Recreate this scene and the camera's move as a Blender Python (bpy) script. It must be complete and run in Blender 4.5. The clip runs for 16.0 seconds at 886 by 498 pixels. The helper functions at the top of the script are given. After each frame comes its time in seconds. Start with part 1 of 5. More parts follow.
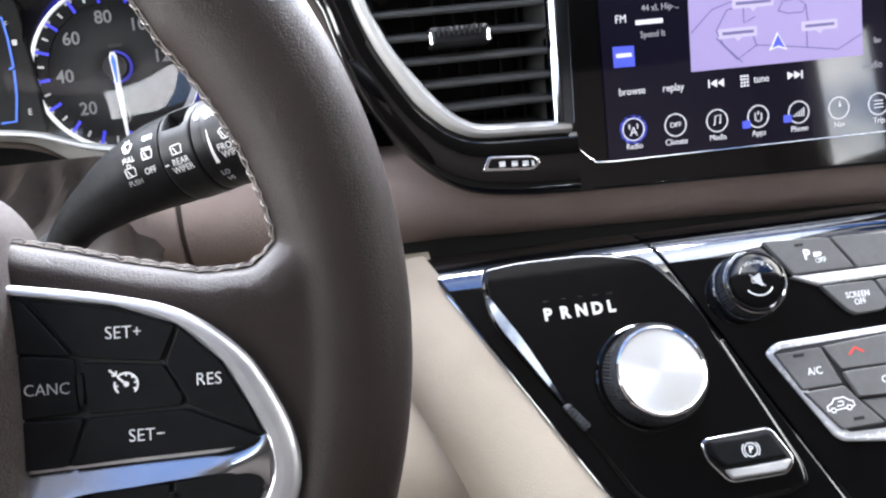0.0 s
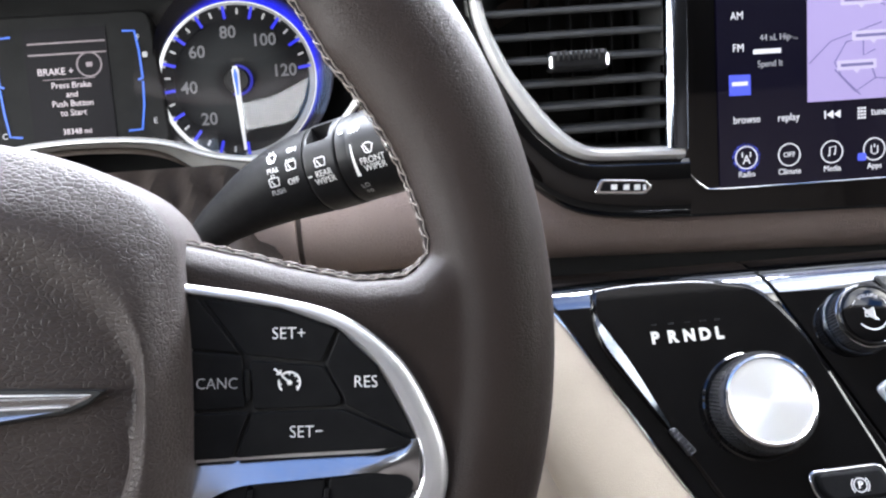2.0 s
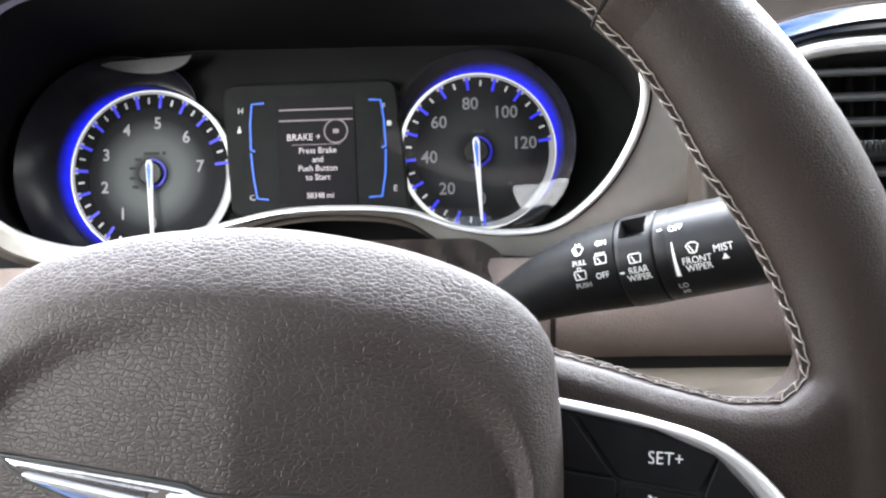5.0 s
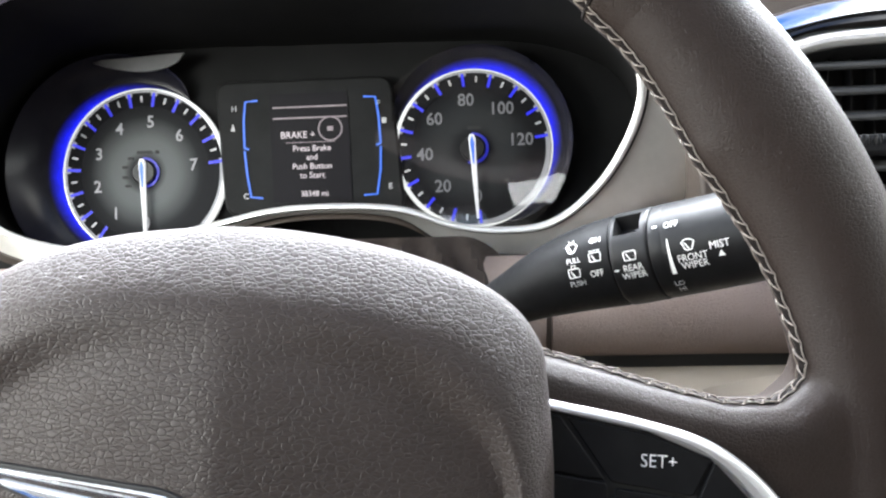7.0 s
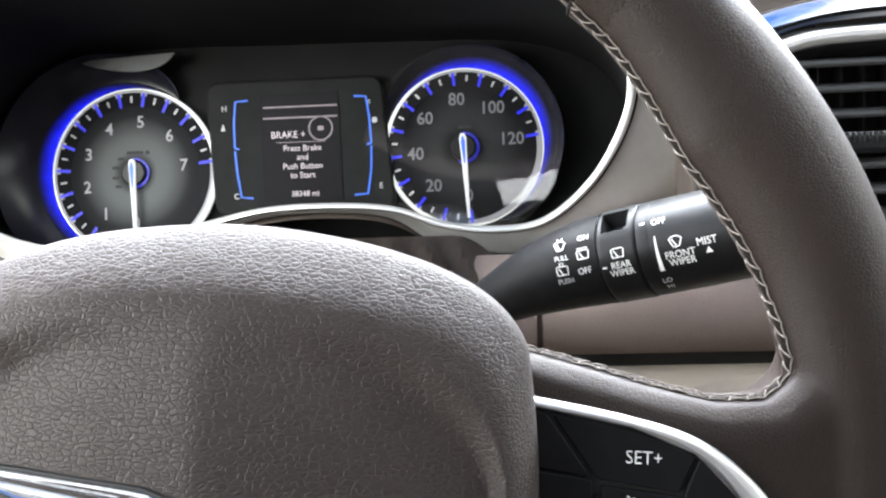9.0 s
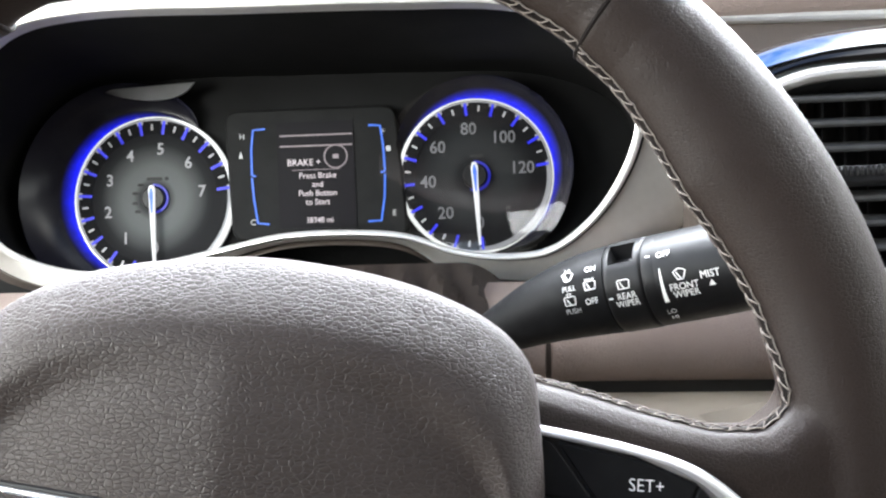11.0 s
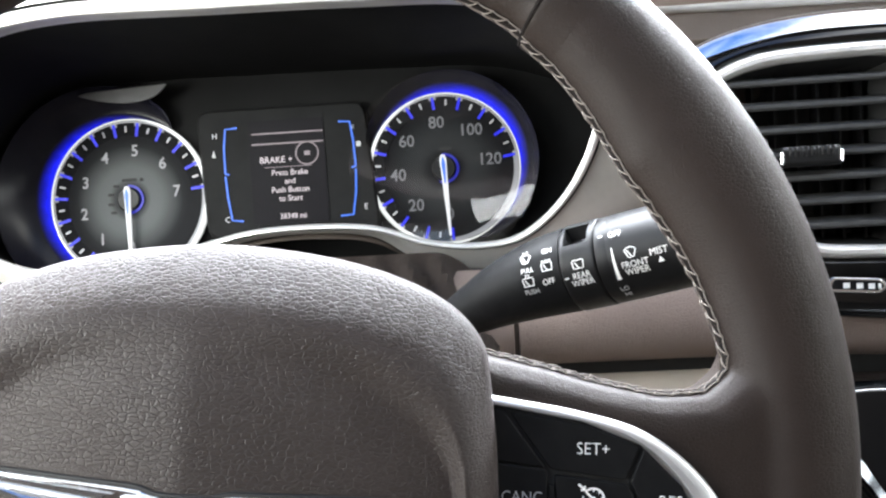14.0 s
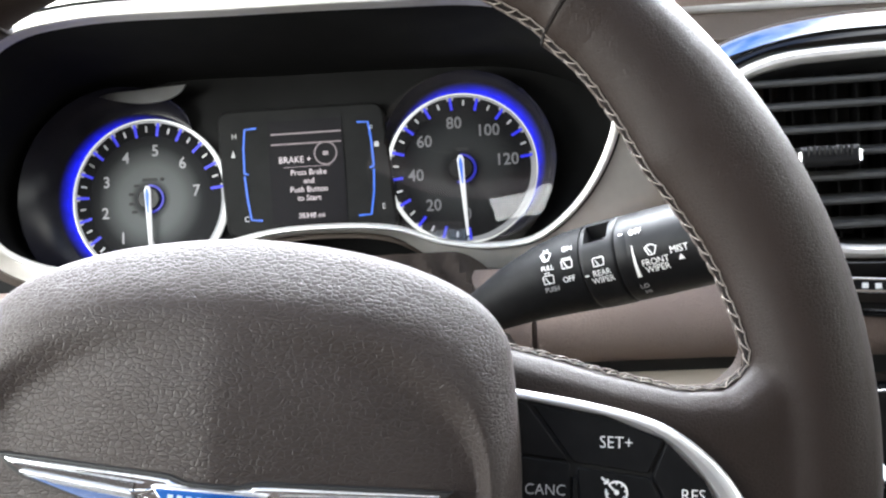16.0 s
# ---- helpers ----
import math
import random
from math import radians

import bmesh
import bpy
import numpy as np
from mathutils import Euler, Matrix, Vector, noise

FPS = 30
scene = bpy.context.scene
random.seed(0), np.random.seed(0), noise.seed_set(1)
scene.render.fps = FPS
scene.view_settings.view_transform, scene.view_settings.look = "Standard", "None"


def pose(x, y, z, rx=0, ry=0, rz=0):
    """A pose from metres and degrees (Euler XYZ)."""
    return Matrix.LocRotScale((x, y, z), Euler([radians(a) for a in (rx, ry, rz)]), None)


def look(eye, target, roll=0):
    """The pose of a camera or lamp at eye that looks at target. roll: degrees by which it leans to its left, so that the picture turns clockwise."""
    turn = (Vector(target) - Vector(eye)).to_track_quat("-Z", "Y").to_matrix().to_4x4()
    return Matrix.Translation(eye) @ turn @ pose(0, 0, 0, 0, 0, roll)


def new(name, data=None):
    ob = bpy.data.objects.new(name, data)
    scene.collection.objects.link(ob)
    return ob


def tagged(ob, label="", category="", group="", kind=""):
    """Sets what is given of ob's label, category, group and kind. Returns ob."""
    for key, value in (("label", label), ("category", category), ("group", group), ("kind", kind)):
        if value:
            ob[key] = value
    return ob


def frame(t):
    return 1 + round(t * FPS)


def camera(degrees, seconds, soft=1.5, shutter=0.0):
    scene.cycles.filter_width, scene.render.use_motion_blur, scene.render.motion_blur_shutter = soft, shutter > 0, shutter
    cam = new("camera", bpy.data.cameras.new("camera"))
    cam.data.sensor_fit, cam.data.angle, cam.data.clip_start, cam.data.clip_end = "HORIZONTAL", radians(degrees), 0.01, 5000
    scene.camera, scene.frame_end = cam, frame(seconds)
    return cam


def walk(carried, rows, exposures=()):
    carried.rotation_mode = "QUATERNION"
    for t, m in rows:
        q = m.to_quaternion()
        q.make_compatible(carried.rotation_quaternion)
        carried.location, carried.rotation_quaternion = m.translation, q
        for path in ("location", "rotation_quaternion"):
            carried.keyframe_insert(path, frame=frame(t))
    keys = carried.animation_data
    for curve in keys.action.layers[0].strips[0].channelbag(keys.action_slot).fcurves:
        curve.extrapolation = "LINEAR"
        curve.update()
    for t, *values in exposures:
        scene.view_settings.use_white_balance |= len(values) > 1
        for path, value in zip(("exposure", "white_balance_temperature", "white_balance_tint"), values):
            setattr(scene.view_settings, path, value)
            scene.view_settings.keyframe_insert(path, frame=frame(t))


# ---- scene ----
cam = camera(54.9, 16.0, soft=2.3)
METRES, EYE, TILT, LEAN, TURN = 0.21, 1.1, -22.0, 4.0, -9.0
ROWS = [
    (0.0, 0.0, 0.0, 0.0, 0.0, 0.0, -0.0),
    (0.5, -0.0131, 0.0025, -0.0081, 0.44, 0.19, -0.44),
    (1.0, -0.1044, -0.0454, -0.0022, 1.91, 0.71, -1.62),
    (1.5, -0.1247, -0.0433, -0.0181, 3.26, 0.94, -2.28),
    (2.0, -0.1363, -0.0515, -0.0071, 3.89, 1.15, -2.53),
    (2.5, -0.1394, -0.0566, -0.0157, 4.23, 1.28, -2.66),
    (3.0, -0.1854, -0.0651, -0.0376, 4.96, 1.29, -3.67),
    (3.5, -0.2633, -0.0668, -0.044, 6.63, 1.45, -5.08),
    (4.0, -0.3304, -0.0778, -0.0099, 8.37, 2.34, -6.0),
    (4.5, -0.4648, -0.1052, 0.0152, 10.51, 3.59, -6.54),
    (4.7, -0.5211, -0.067, 0.0575, 11.25, 3.67, -6.22),
    (6.8, -0.5034, -0.0116, 0.0667, 11.8, 3.48, -5.68),
    (7.0, -0.5066, -0.0149, 0.0687, 11.72, 3.48, -5.77),
    (7.5, -0.5068, -0.0191, 0.0727, 11.77, 3.61, -5.64),
    (8.0, -0.4776, -0.008, 0.0785, 11.69, 3.65, -5.35),
    (8.5, -0.4961, -0.0049, 0.0694, 11.49, 3.66, -5.4),
    (9.0, -0.4907, -0.0057, 0.0633, 11.49, 3.63, -5.55),
    (9.2, -0.4888, -0.008, 0.0641, 11.63, 3.77, -5.51),
    (11.3, -0.4752, -0.0825, 0.0712, 12.36, 5.19, -6.0),
    (11.5, -0.4464, -0.1259, 0.0476, 12.45, 5.37, -5.82),
    (12.0, -0.4443, -0.1222, 0.0458, 12.33, 5.48, -5.46),
    (12.5, -0.4353, -0.1262, 0.0511, 12.01, 5.37, -4.89),
    (13.0, -0.4013, -0.0873, 0.0635, 11.74, 5.23, -4.26),
    (13.5, -0.4079, -0.0838, 0.0538, 11.35, 5.0, -4.2),
    (14.0, -0.4143, -0.1069, 0.0512, 11.54, 4.94, -4.3),
    (14.5, -0.4239, -0.117, 0.0412, 11.92, 4.97, -4.41),
    (15.0, -0.4262, -0.1227, 0.0418, 12.15, 5.0, -4.43),
    (15.5, -0.4248, -0.1228, 0.0367, 12.2, 5.03, -4.48),
    (16.0, -0.4298, -0.1252, 0.0361, 12.28, 5.11, -4.54),
]
EXPOSURES = [(0.0, 2.66, 6470, 8.5), (4.5, 2.66, 6560, 6.5), (7.0, 2.60, 6640, 4.5), (16.0, 2.60, 6640, 4.5)]
walk(cam, [(t, pose(0, 0, EYE, TILT, LEAN, TURN) @ pose(METRES * x, METRES * y, METRES * z, 90 + pitch, roll, yaw)) for t, x, y, z, yaw, pitch, roll in ROWS], EXPOSURES)

# ---- sky and sun ----
SUN_UP, SUN_ROUND = radians(30), radians(195)
world = bpy.data.worlds.new("sky")
scene.world = world
world.use_nodes = True
wn = world.node_tree.nodes
sky = wn.new("ShaderNodeTexSky")
sky.sky_type, sky.sun_disc = "NISHITA", False
sky.sun_elevation, sky.sun_rotation = SUN_UP, SUN_ROUND
wn["Background"].inputs["Strength"].default_value = 0.20
wl = world.node_tree.links
wco = wn.new("ShaderNodeTexCoord")
clouds = wn.new("ShaderNodeTexNoise")
clouds.inputs["Scale"].default_value, clouds.inputs["Detail"].default_value, clouds.inputs["Roughness"].default_value = 2.4, 6, 0.6
cover = wn.new("ShaderNodeValToRGB")
cover.color_ramp.elements[0].position, cover.color_ramp.elements[1].position = 0.42, 0.60
mixer = wn.new("ShaderNodeMix")
mixer.data_type = "RGBA"
mixer.inputs["B"].default_value = (11.0, 10.8, 10.6, 1)
wl.new(wco.outputs["Generated"], clouds.inputs["Vector"])
wl.new(clouds.outputs["Fac"], cover.inputs["Fac"])
axes = wn.new("ShaderNodeSeparateXYZ")
wl.new(wco.outputs["Generated"], axes.inputs["Vector"])
thin = wn.new("ShaderNodeMapRange")
thin.inputs["From Min"].default_value, thin.inputs["From Max"].default_value = 0.45, 0.80
thin.inputs["To Min"].default_value, thin.inputs["To Max"].default_value = 1.0, 0.06
bank = wn.new("ShaderNodeMath")
bank.operation = "MULTIPLY_ADD"
bank.inputs[1].default_value = -0.6
wl.new(axes.outputs["X"], bank.inputs[0])
wl.new(axes.outputs["Z"], bank.inputs[2])
wl.new(bank.outputs["Value"], thin.inputs["Value"])
veil = wn.new("ShaderNodeMath")
veil.operation = "MULTIPLY"
wl.new(cover.outputs["Color"], veil.inputs[0])
wl.new(thin.outputs["Result"], veil.inputs[1])
wl.new(veil.outputs["Value"], mixer.inputs["Factor"])
deep = wn.new("ShaderNodeVectorMath")
deep.operation = "MULTIPLY"
deep.inputs[1].default_value = (0.08, 0.17, 0.31)
wl.new(sky.outputs["Color"], deep.inputs[0])
wl.new(deep.outputs["Vector"], mixer.inputs["A"])
wl.new(mixer.outputs["Result"], wn["Background"].inputs["Color"])
sun = new("sun", bpy.data.lights.new("sun", "SUN"))
sun.data.energy, sun.data.angle, sun.data.color = 0.5, radians(32), (1.0, 0.96, 0.9)
sun_dir = Vector((math.sin(SUN_ROUND) * math.cos(SUN_UP), math.cos(SUN_ROUND) * math.cos(SUN_UP), math.sin(SUN_UP)))
sun.matrix_world = look(tuple(sun_dir * 10), (0, 0, 0))

# daylight that comes in through the windscreen
screen_light = new("windscreen_light", bpy.data.lights.new("windscreen_light", "AREA"))
screen_light.data.shape, screen_light.data.size, screen_light.data.size_y = "RECTANGLE", 1.25, 0.72
screen_light.data.energy, screen_light.data.color = 46.0, (0.85, 0.885, 1.0)
screen_light.matrix_world = look((-0.18, 0.86, 1.325), (-0.18, 0.43, 0.58))

# daylight that comes in through the driver's side window
side_light = new("side_window_light", bpy.data.lights.new("side_window_light", "AREA"))
side_light.data.shape, side_light.data.size, side_light.data.size_y = "RECTANGLE", 0.9, 0.42
side_light.data.energy, side_light.data.color = 4.5, (1.0, 0.99, 0.98)
side_light.matrix_world = look((-0.90, 0.02, 1.23), (0.2, 0.22, 0.95))

# and through the passenger's side window
far_light = new("passenger_window_light", bpy.data.lights.new("passenger_window_light", "AREA"))
far_light.data.shape, far_light.data.size, far_light.data.size_y = "RECTANGLE", 0.9, 0.24
far_light.data.energy, far_light.data.color = 0.5, (0.93, 0.97, 1.0)
far_light.matrix_world = look((1.30, 0.10, 1.27), (0.1, 0.40, 0.85))


# ---- materials ----
def material(name, color, rough=0.5, metal=0.0, coat=0.0, glow=0.0, spec=0.5):
    m = bpy.data.materials.new(name)
    m.use_nodes = True
    b = m.node_tree.nodes["Principled BSDF"]
    b.inputs["Base Color"].default_value = (*color, 1)
    b.inputs["Roughness"].default_value = rough
    b.inputs["Metallic"].default_value = metal
    b.inputs["Specular IOR Level"].default_value = spec
    b.inputs["Coat Weight"].default_value = coat
    b.inputs["Coat Roughness"].default_value = 0.03
    if glow:
        b.inputs["Base Color"].default_value = (*(c * 0.2 for c in color), 1)
        glow *= 0.24
        b.inputs["Emission Color"].default_value = (*color, 1)
        b.inputs["Emission Strength"].default_value = glow
    return m


def ramp(nt, source, stops):
    r = nt.nodes.new("ShaderNodeValToRGB")
    while len(r.color_ramp.elements) < len(stops):
        r.color_ramp.elements.new(0.5)
    for e, (p, v) in zip(r.color_ramp.elements, stops):
        e.position, e.color = p, (*v, 1) if isinstance(v, tuple) else (v, v, v, 1)
    nt.links.new(source, r.inputs["Fac"])
    return r.outputs["Color"]


def noise_node(nt, scale, detail=3, rough=0.5, stretch=None):
    co = nt.nodes.new("ShaderNodeTexCoord").outputs["Object"]
    if stretch:
        mp = nt.nodes.new("ShaderNodeMapping")
        mp.inputs["Scale"].default_value = stretch
        nt.links.new(co, mp.inputs["Vector"])
        co = mp.outputs["Vector"]
    n = nt.nodes.new("ShaderNodeTexNoise")
    n.inputs["Scale"].default_value, n.inputs["Detail"].default_value, n.inputs["Roughness"].default_value = scale, detail, rough
    nt.links.new(co, n.inputs["Vector"])
    return n


def vary(m, scale, low, high, rough=None, bump=None, stretch=None):
    """Gives a plain material a slow change of colour and roughness and a fine relief."""
    nt = m.node_tree
    b = nt.nodes["Principled BSDF"]
    n = noise_node(nt, scale, 4, 0.6, stretch)
    nt.links.new(ramp(nt, n.outputs["Fac"], [(0.3, low), (0.7, high)]), b.inputs["Base Color"])
    if rough:
        n2 = noise_node(nt, scale * 2.7, 3, 0.6, stretch)
        nt.links.new(ramp(nt, n2.outputs["Fac"], [(0.3, rough[0]), (0.7, rough[1])]), b.inputs["Roughness"])
    if bump:
        n3 = noise_node(nt, bump[0], 3, 0.6, stretch)
        bp = nt.nodes.new("ShaderNodeBump")
        bp.inputs["Strength"].default_value, bp.inputs["Distance"].default_value = bump[1], bump[2]
        nt.links.new(n3.outputs["Fac"], bp.inputs["Height"])
        nt.links.new(bp.outputs["Normal"], b.inputs["Normal"])
    return m


def leather(name, low, high, cell, depth, rough, fine=0.25, wide=1.0, spec=0.32):
    """Hide with a pebbled grain of the given cell size in metres."""
    m = material(name, high, rough, spec=spec)
    nt = m.node_tree
    b = nt.nodes["Principled BSDF"]
    n = noise_node(nt, 14, 4, 0.6)
    nt.links.new(ramp(nt, n.outputs["Fac"], [(0.32, low), (0.68, high)]), b.inputs["Base Color"])
    co = nt.nodes.new("ShaderNodeTexCoord").outputs["Object"]
    warp = noise_node(nt, 0.6 / cell, 2, 0.5)
    add = nt.nodes.new("ShaderNodeVectorMath")
    add.operation = "MULTIPLY_ADD"
    add.inputs[1].default_value = (cell * 0.45,) * 3
    nt.links.new(warp.outputs["Color"], add.inputs[0])
    nt.links.new(co, add.inputs[2])
    v = nt.nodes.new("ShaderNodeTexVoronoi")
    v.feature = "DISTANCE_TO_EDGE"
    v.inputs["Scale"].default_value = 1 / cell
    squash = nt.nodes.new("ShaderNodeMapping")
    squash.inputs["Scale"].default_value = (1 / wide, wide, wide)
    nt.links.new(add.outputs[0], squash.inputs["Vector"])
    nt.links.new(squash.outputs["Vector"], v.inputs["Vector"])
    crease = ramp(nt, v.outputs["Distance"], [(0.0, 0.0), (0.05, 0.5), (0.14, 0.88), (0.4, 1.0)])
    pores = noise_node(nt, 4 / cell, 3, 0.6)
    mix = nt.nodes.new("ShaderNodeMath")
    mix.operation = "MULTIPLY_ADD"
    mix.inputs[1].default_value = fine
    nt.links.new(pores.outputs["Fac"], mix.inputs[0])
    nt.links.new(crease, mix.inputs[2])
    bp = nt.nodes.new("ShaderNodeBump")
    bp.inputs["Strength"].default_value, bp.inputs["Distance"].default_value = 1.0, depth
    nt.links.new(mix.outputs[0], bp.inputs["Height"])
    nt.links.new(bp.outputs["Normal"], b.inputs["Normal"])
    n2 = noise_node(nt, 30, 3, 0.6)
    nt.links.new(ramp(nt, n2.outputs["Fac"], [(0.3, rough - 0.05), (0.7, rough + 0.06)]), b.inputs["Roughness"])
    return m


PAD = leather("pebbled_vinyl", (0.0225, 0.0160, 0.0136), (0.0300, 0.0218, 0.0187), 0.0018, 0.00017, 0.58, 0.05, 1.3, 0.32)
RIM = leather("smooth_leather", (0.0148, 0.0096, 0.0074), (0.0194, 0.0128, 0.0100), 0.0013, 0.00008, 0.50, 0.2, 1.0, 0.21)
for hide, soft in ((PAD, 0.10), (RIM, 0.02)):
    hide.node_tree.nodes["Principled BSDF"].inputs["Sheen Weight"].default_value = soft
    hide.node_tree.nodes["Principled BSDF"].inputs["Sheen Roughness"].default_value = 0.4
    hide.node_tree.nodes["Principled BSDF"].inputs["Sheen Tint"].default_value = (1.0, 0.92, 0.92, 1)
BAND = leather("brown_leather", (0.245, 0.189, 0.166), (0.292, 0.228, 0.202), 0.0017, 0.00034, 0.48, 0.2, 1.4)
DASH = leather("brown_vinyl", (0.07, 0.056, 0.048), (0.088, 0.071, 0.061), 0.0015, 0.0001, 0.55)
BOOT = leather("dark_boot_hide", (0.020, 0.0145, 0.0115), (0.030, 0.022, 0.018), 0.0015, 0.0001, 0.55)
CREAM = leather("cream_vinyl", (0.38, 0.325, 0.255), (0.44, 0.38, 0.30), 0.0014, 0.00008, 0.5)
PIANO = vary(material("piano_black", (0.002, 0.002, 0.002), 0.06, coat=0.3), 60, (0.0012, 0.0012, 0.0014), (0.0024, 0.0024, 0.0026), (0.03, 0.07))
BLACK = vary(material("black_plastic", (0.006, 0.006, 0.007), 0.45, spec=0.24), 120, (0.0045, 0.0045, 0.005), (0.0075, 0.0075, 0.008), (0.38, 0.5), (2500, 0.25, 0.0002))
BUTTON = vary(material("soft_black_plastic", (0.006, 0.006, 0.007), 0.5, spec=0.10), 160, (0.0055, 0.0055, 0.006), (0.0085, 0.0085, 0.009), (0.45, 0.58), (4000, 0.2, 0.0001))
KNURL = vary(material("dark_knurled_metal", (0.06, 0.06, 0.062), 0.3, 0.7), 200, (0.05, 0.05, 0.052), (0.075, 0.075, 0.078), (0.25, 0.36))
GREYBTN = vary(material("grey_plastic", (0.092, 0.090, 0.087), 0.5), 160, (0.084, 0.082, 0.079), (0.100, 0.098, 0.095), (0.45, 0.58))
# near-black that paints shade into gaps; also rubber and unlit lamps
SHADOW = material("gap_shade_and_black", (0.006, 0.006, 0.006), 0.7)
SEAM = vary(material("dark_seam_leather", (0.008, 0.006, 0.005), 0.8, spec=0.1), 200, (0.006, 0.0045, 0.004), (0.010, 0.0075, 0.0065))
SILVER = vary(material("satin_silver", (0.66, 0.65, 0.63), 0.36, 0.55), 90, (0.62, 0.61, 0.59), (0.70, 0.69, 0.67), (0.32, 0.42))
MATTSILVER = vary(material("matt_silver_paint", (0.68, 0.66, 0.63), 0.32, 0.85), 90, (0.66, 0.64, 0.60), (0.73, 0.71, 0.67), (0.28, 0.38))
TRIM = vary(material("brushed_aluminium_trim", (0.58, 0.58, 0.59), 0.36, 0.75), 90, (0.55, 0.55, 0.56), (0.61, 0.61, 0.615), (0.33, 0.41))
BRIGHTTRIM = vary(material("bright_silver_paint", (0.8, 0.8, 0.79), 0.25, 0.3), 120, (0.76, 0.76, 0.75), (0.84, 0.84, 0.83), (0.2, 0.3))
DARKCHROME = vary(material("dark_chrome", (0.16, 0.18, 0.21), 0.1, 1.0), 200, (0.14, 0.16, 0.19), (0.19, 0.21, 0.24), (0.08, 0.14))
MIRRORTRIM = vary(material("polished_aluminium_trim", (0.55, 0.56, 0.57), 0.18, 1.0), 90, (0.52, 0.53, 0.545), (0.58, 0.59, 0.605), (0.15, 0.21))
SKYFACET = vary(material("polished_dark_facet", (0.28, 0.30, 0.33), 0.09, 1.0), 150, (0.26, 0.28, 0.31), (0.30, 0.32, 0.35), (0.06, 0.12))
CHROME = vary(material("chrome", (0.85, 0.85, 0.86), 0.06, 1.0), 200, (0.8, 0.8, 0.81), (0.88, 0.88, 0.89), (0.04, 0.1))
WHITE = material("white_print", (0.82, 0.82, 0.8), 0.5)
PALEBLUE = material("pale_blue_print", (0.30, 0.40, 0.58), 0.4)
PRINT = material("pale_print", (0.52, 0.52, 0.51), 0.5)
GREYPRINT = material("grey_print", (0.38, 0.38, 0.38), 0.5)
THREAD = vary(material("beige_thread", (0.34, 0.29, 0.25), 0.7), 900, (0.10, 0.082, 0.070), (0.20, 0.17, 0.145))
LOUVRE = vary(material("matt_black_louvre", (0.030, 0.030, 0.030), 0.6, spec=0.35), 90, (0.026, 0.026, 0.026), (0.036, 0.036, 0.036), (0.5, 0.65))
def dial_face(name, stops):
    """A printed dial with the haze round its middle painted into the colour."""
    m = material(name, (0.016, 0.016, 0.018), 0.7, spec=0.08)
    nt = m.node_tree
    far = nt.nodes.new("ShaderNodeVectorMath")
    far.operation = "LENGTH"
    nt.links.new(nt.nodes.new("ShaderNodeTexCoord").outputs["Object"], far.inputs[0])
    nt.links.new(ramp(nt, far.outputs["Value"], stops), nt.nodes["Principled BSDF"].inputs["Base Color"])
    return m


# the ramps put the haze over the dials into their colour
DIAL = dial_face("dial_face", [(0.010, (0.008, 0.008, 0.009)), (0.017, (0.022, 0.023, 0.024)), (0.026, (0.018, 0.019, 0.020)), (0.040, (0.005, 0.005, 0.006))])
HAZYDIAL = dial_face("hazy_dial_face", [(0.009, (0.010, 0.010, 0.011)), (0.016, (0.085, 0.090, 0.090)), (0.024, (0.075, 0.080, 0.080)), (0.040, (0.009, 0.009, 0.010))])
CAVE = vary(material("dark_housing", (0.006, 0.006, 0.006), 0.7, spec=0.08), 40, (0.005, 0.005, 0.005), (0.008, 0.008, 0.008))
BLUE = material("blue_light", (0.010, 0.014, 0.9), 0.5, glow=0.65)
BLUELINE = material("blue_line", (0.03, 0.16, 0.85), 0.5, glow=0.7)
NUMERAL = material("lit_numeral", (0.5, 0.5, 0.54), 0.5, glow=0.24)
DIMNUMERAL = material("dim_numeral", (0.34, 0.34, 0.37), 0.5, glow=0.15)
NEEDLE = material("lit_needle", (0.8, 0.8, 0.85), 0.4, glow=0.7)
# the gauge rings' reflected brightness is put in as emission
RINGSHINE = material("painted_ring_shine", (0.85, 0.86, 0.88), 0.25, 0.6, glow=0.7)
TRACK = material("lit_track", (0.5, 0.5, 0.54), 0.5, glow=0.28)
LCD = material("display_black", (0.005, 0.0042, 0.0055), 0.5, spec=0.08)
LCDTEXT = material("display_text", (0.75, 0.66, 0.72), 0.5, glow=0.65)
GLASSY = material("screen_glass", (0.004, 0.004, 0.005), 0.05, coat=0.5)
GLASSY.node_tree.nodes["Principled BSDF"].inputs["Emission Color"].default_value = (0.10, 0.07, 0.42, 1)
GLASSY.node_tree.nodes["Principled BSDF"].inputs["Emission Strength"].default_value = 0.0045
SCRWHITE = material("screen_white", (0.86, 0.86, 0.95), 0.5, glow=0.65)
SCRGREY = material("screen_grey", (0.4, 0.4, 0.46), 0.5, glow=0.6)
SCRMAP = material("screen_map", (0.50, 0.41, 0.80), 0.5, glow=0.52)
SCRPALE = material("screen_pale", (0.66, 0.60, 0.86), 0.5, glow=0.6)
SCRROAD = material("screen_road", (0.16, 0.14, 0.36), 0.5, glow=0.6)
SCRBLUE = material("screen_blue", (0.07, 0.1, 0.75), 0.5, glow=0.8)
SCRTAB = material("screen_tab", (0.012, 0.012, 0.03), 0.5, glow=0.6)
RED = material("red_print", (0.7, 0.05, 0.03), 0.5)
ROOFCLOTH = vary(material("dark_headliner", (0.06, 0.055, 0.05), 0.9), 60, (0.05, 0.046, 0.042), (0.07, 0.064, 0.058))
CARPET = vary(material("dark_carpet", (0.05, 0.045, 0.042), 0.95), 200, (0.04, 0.036, 0.034), (0.06, 0.055, 0.05))
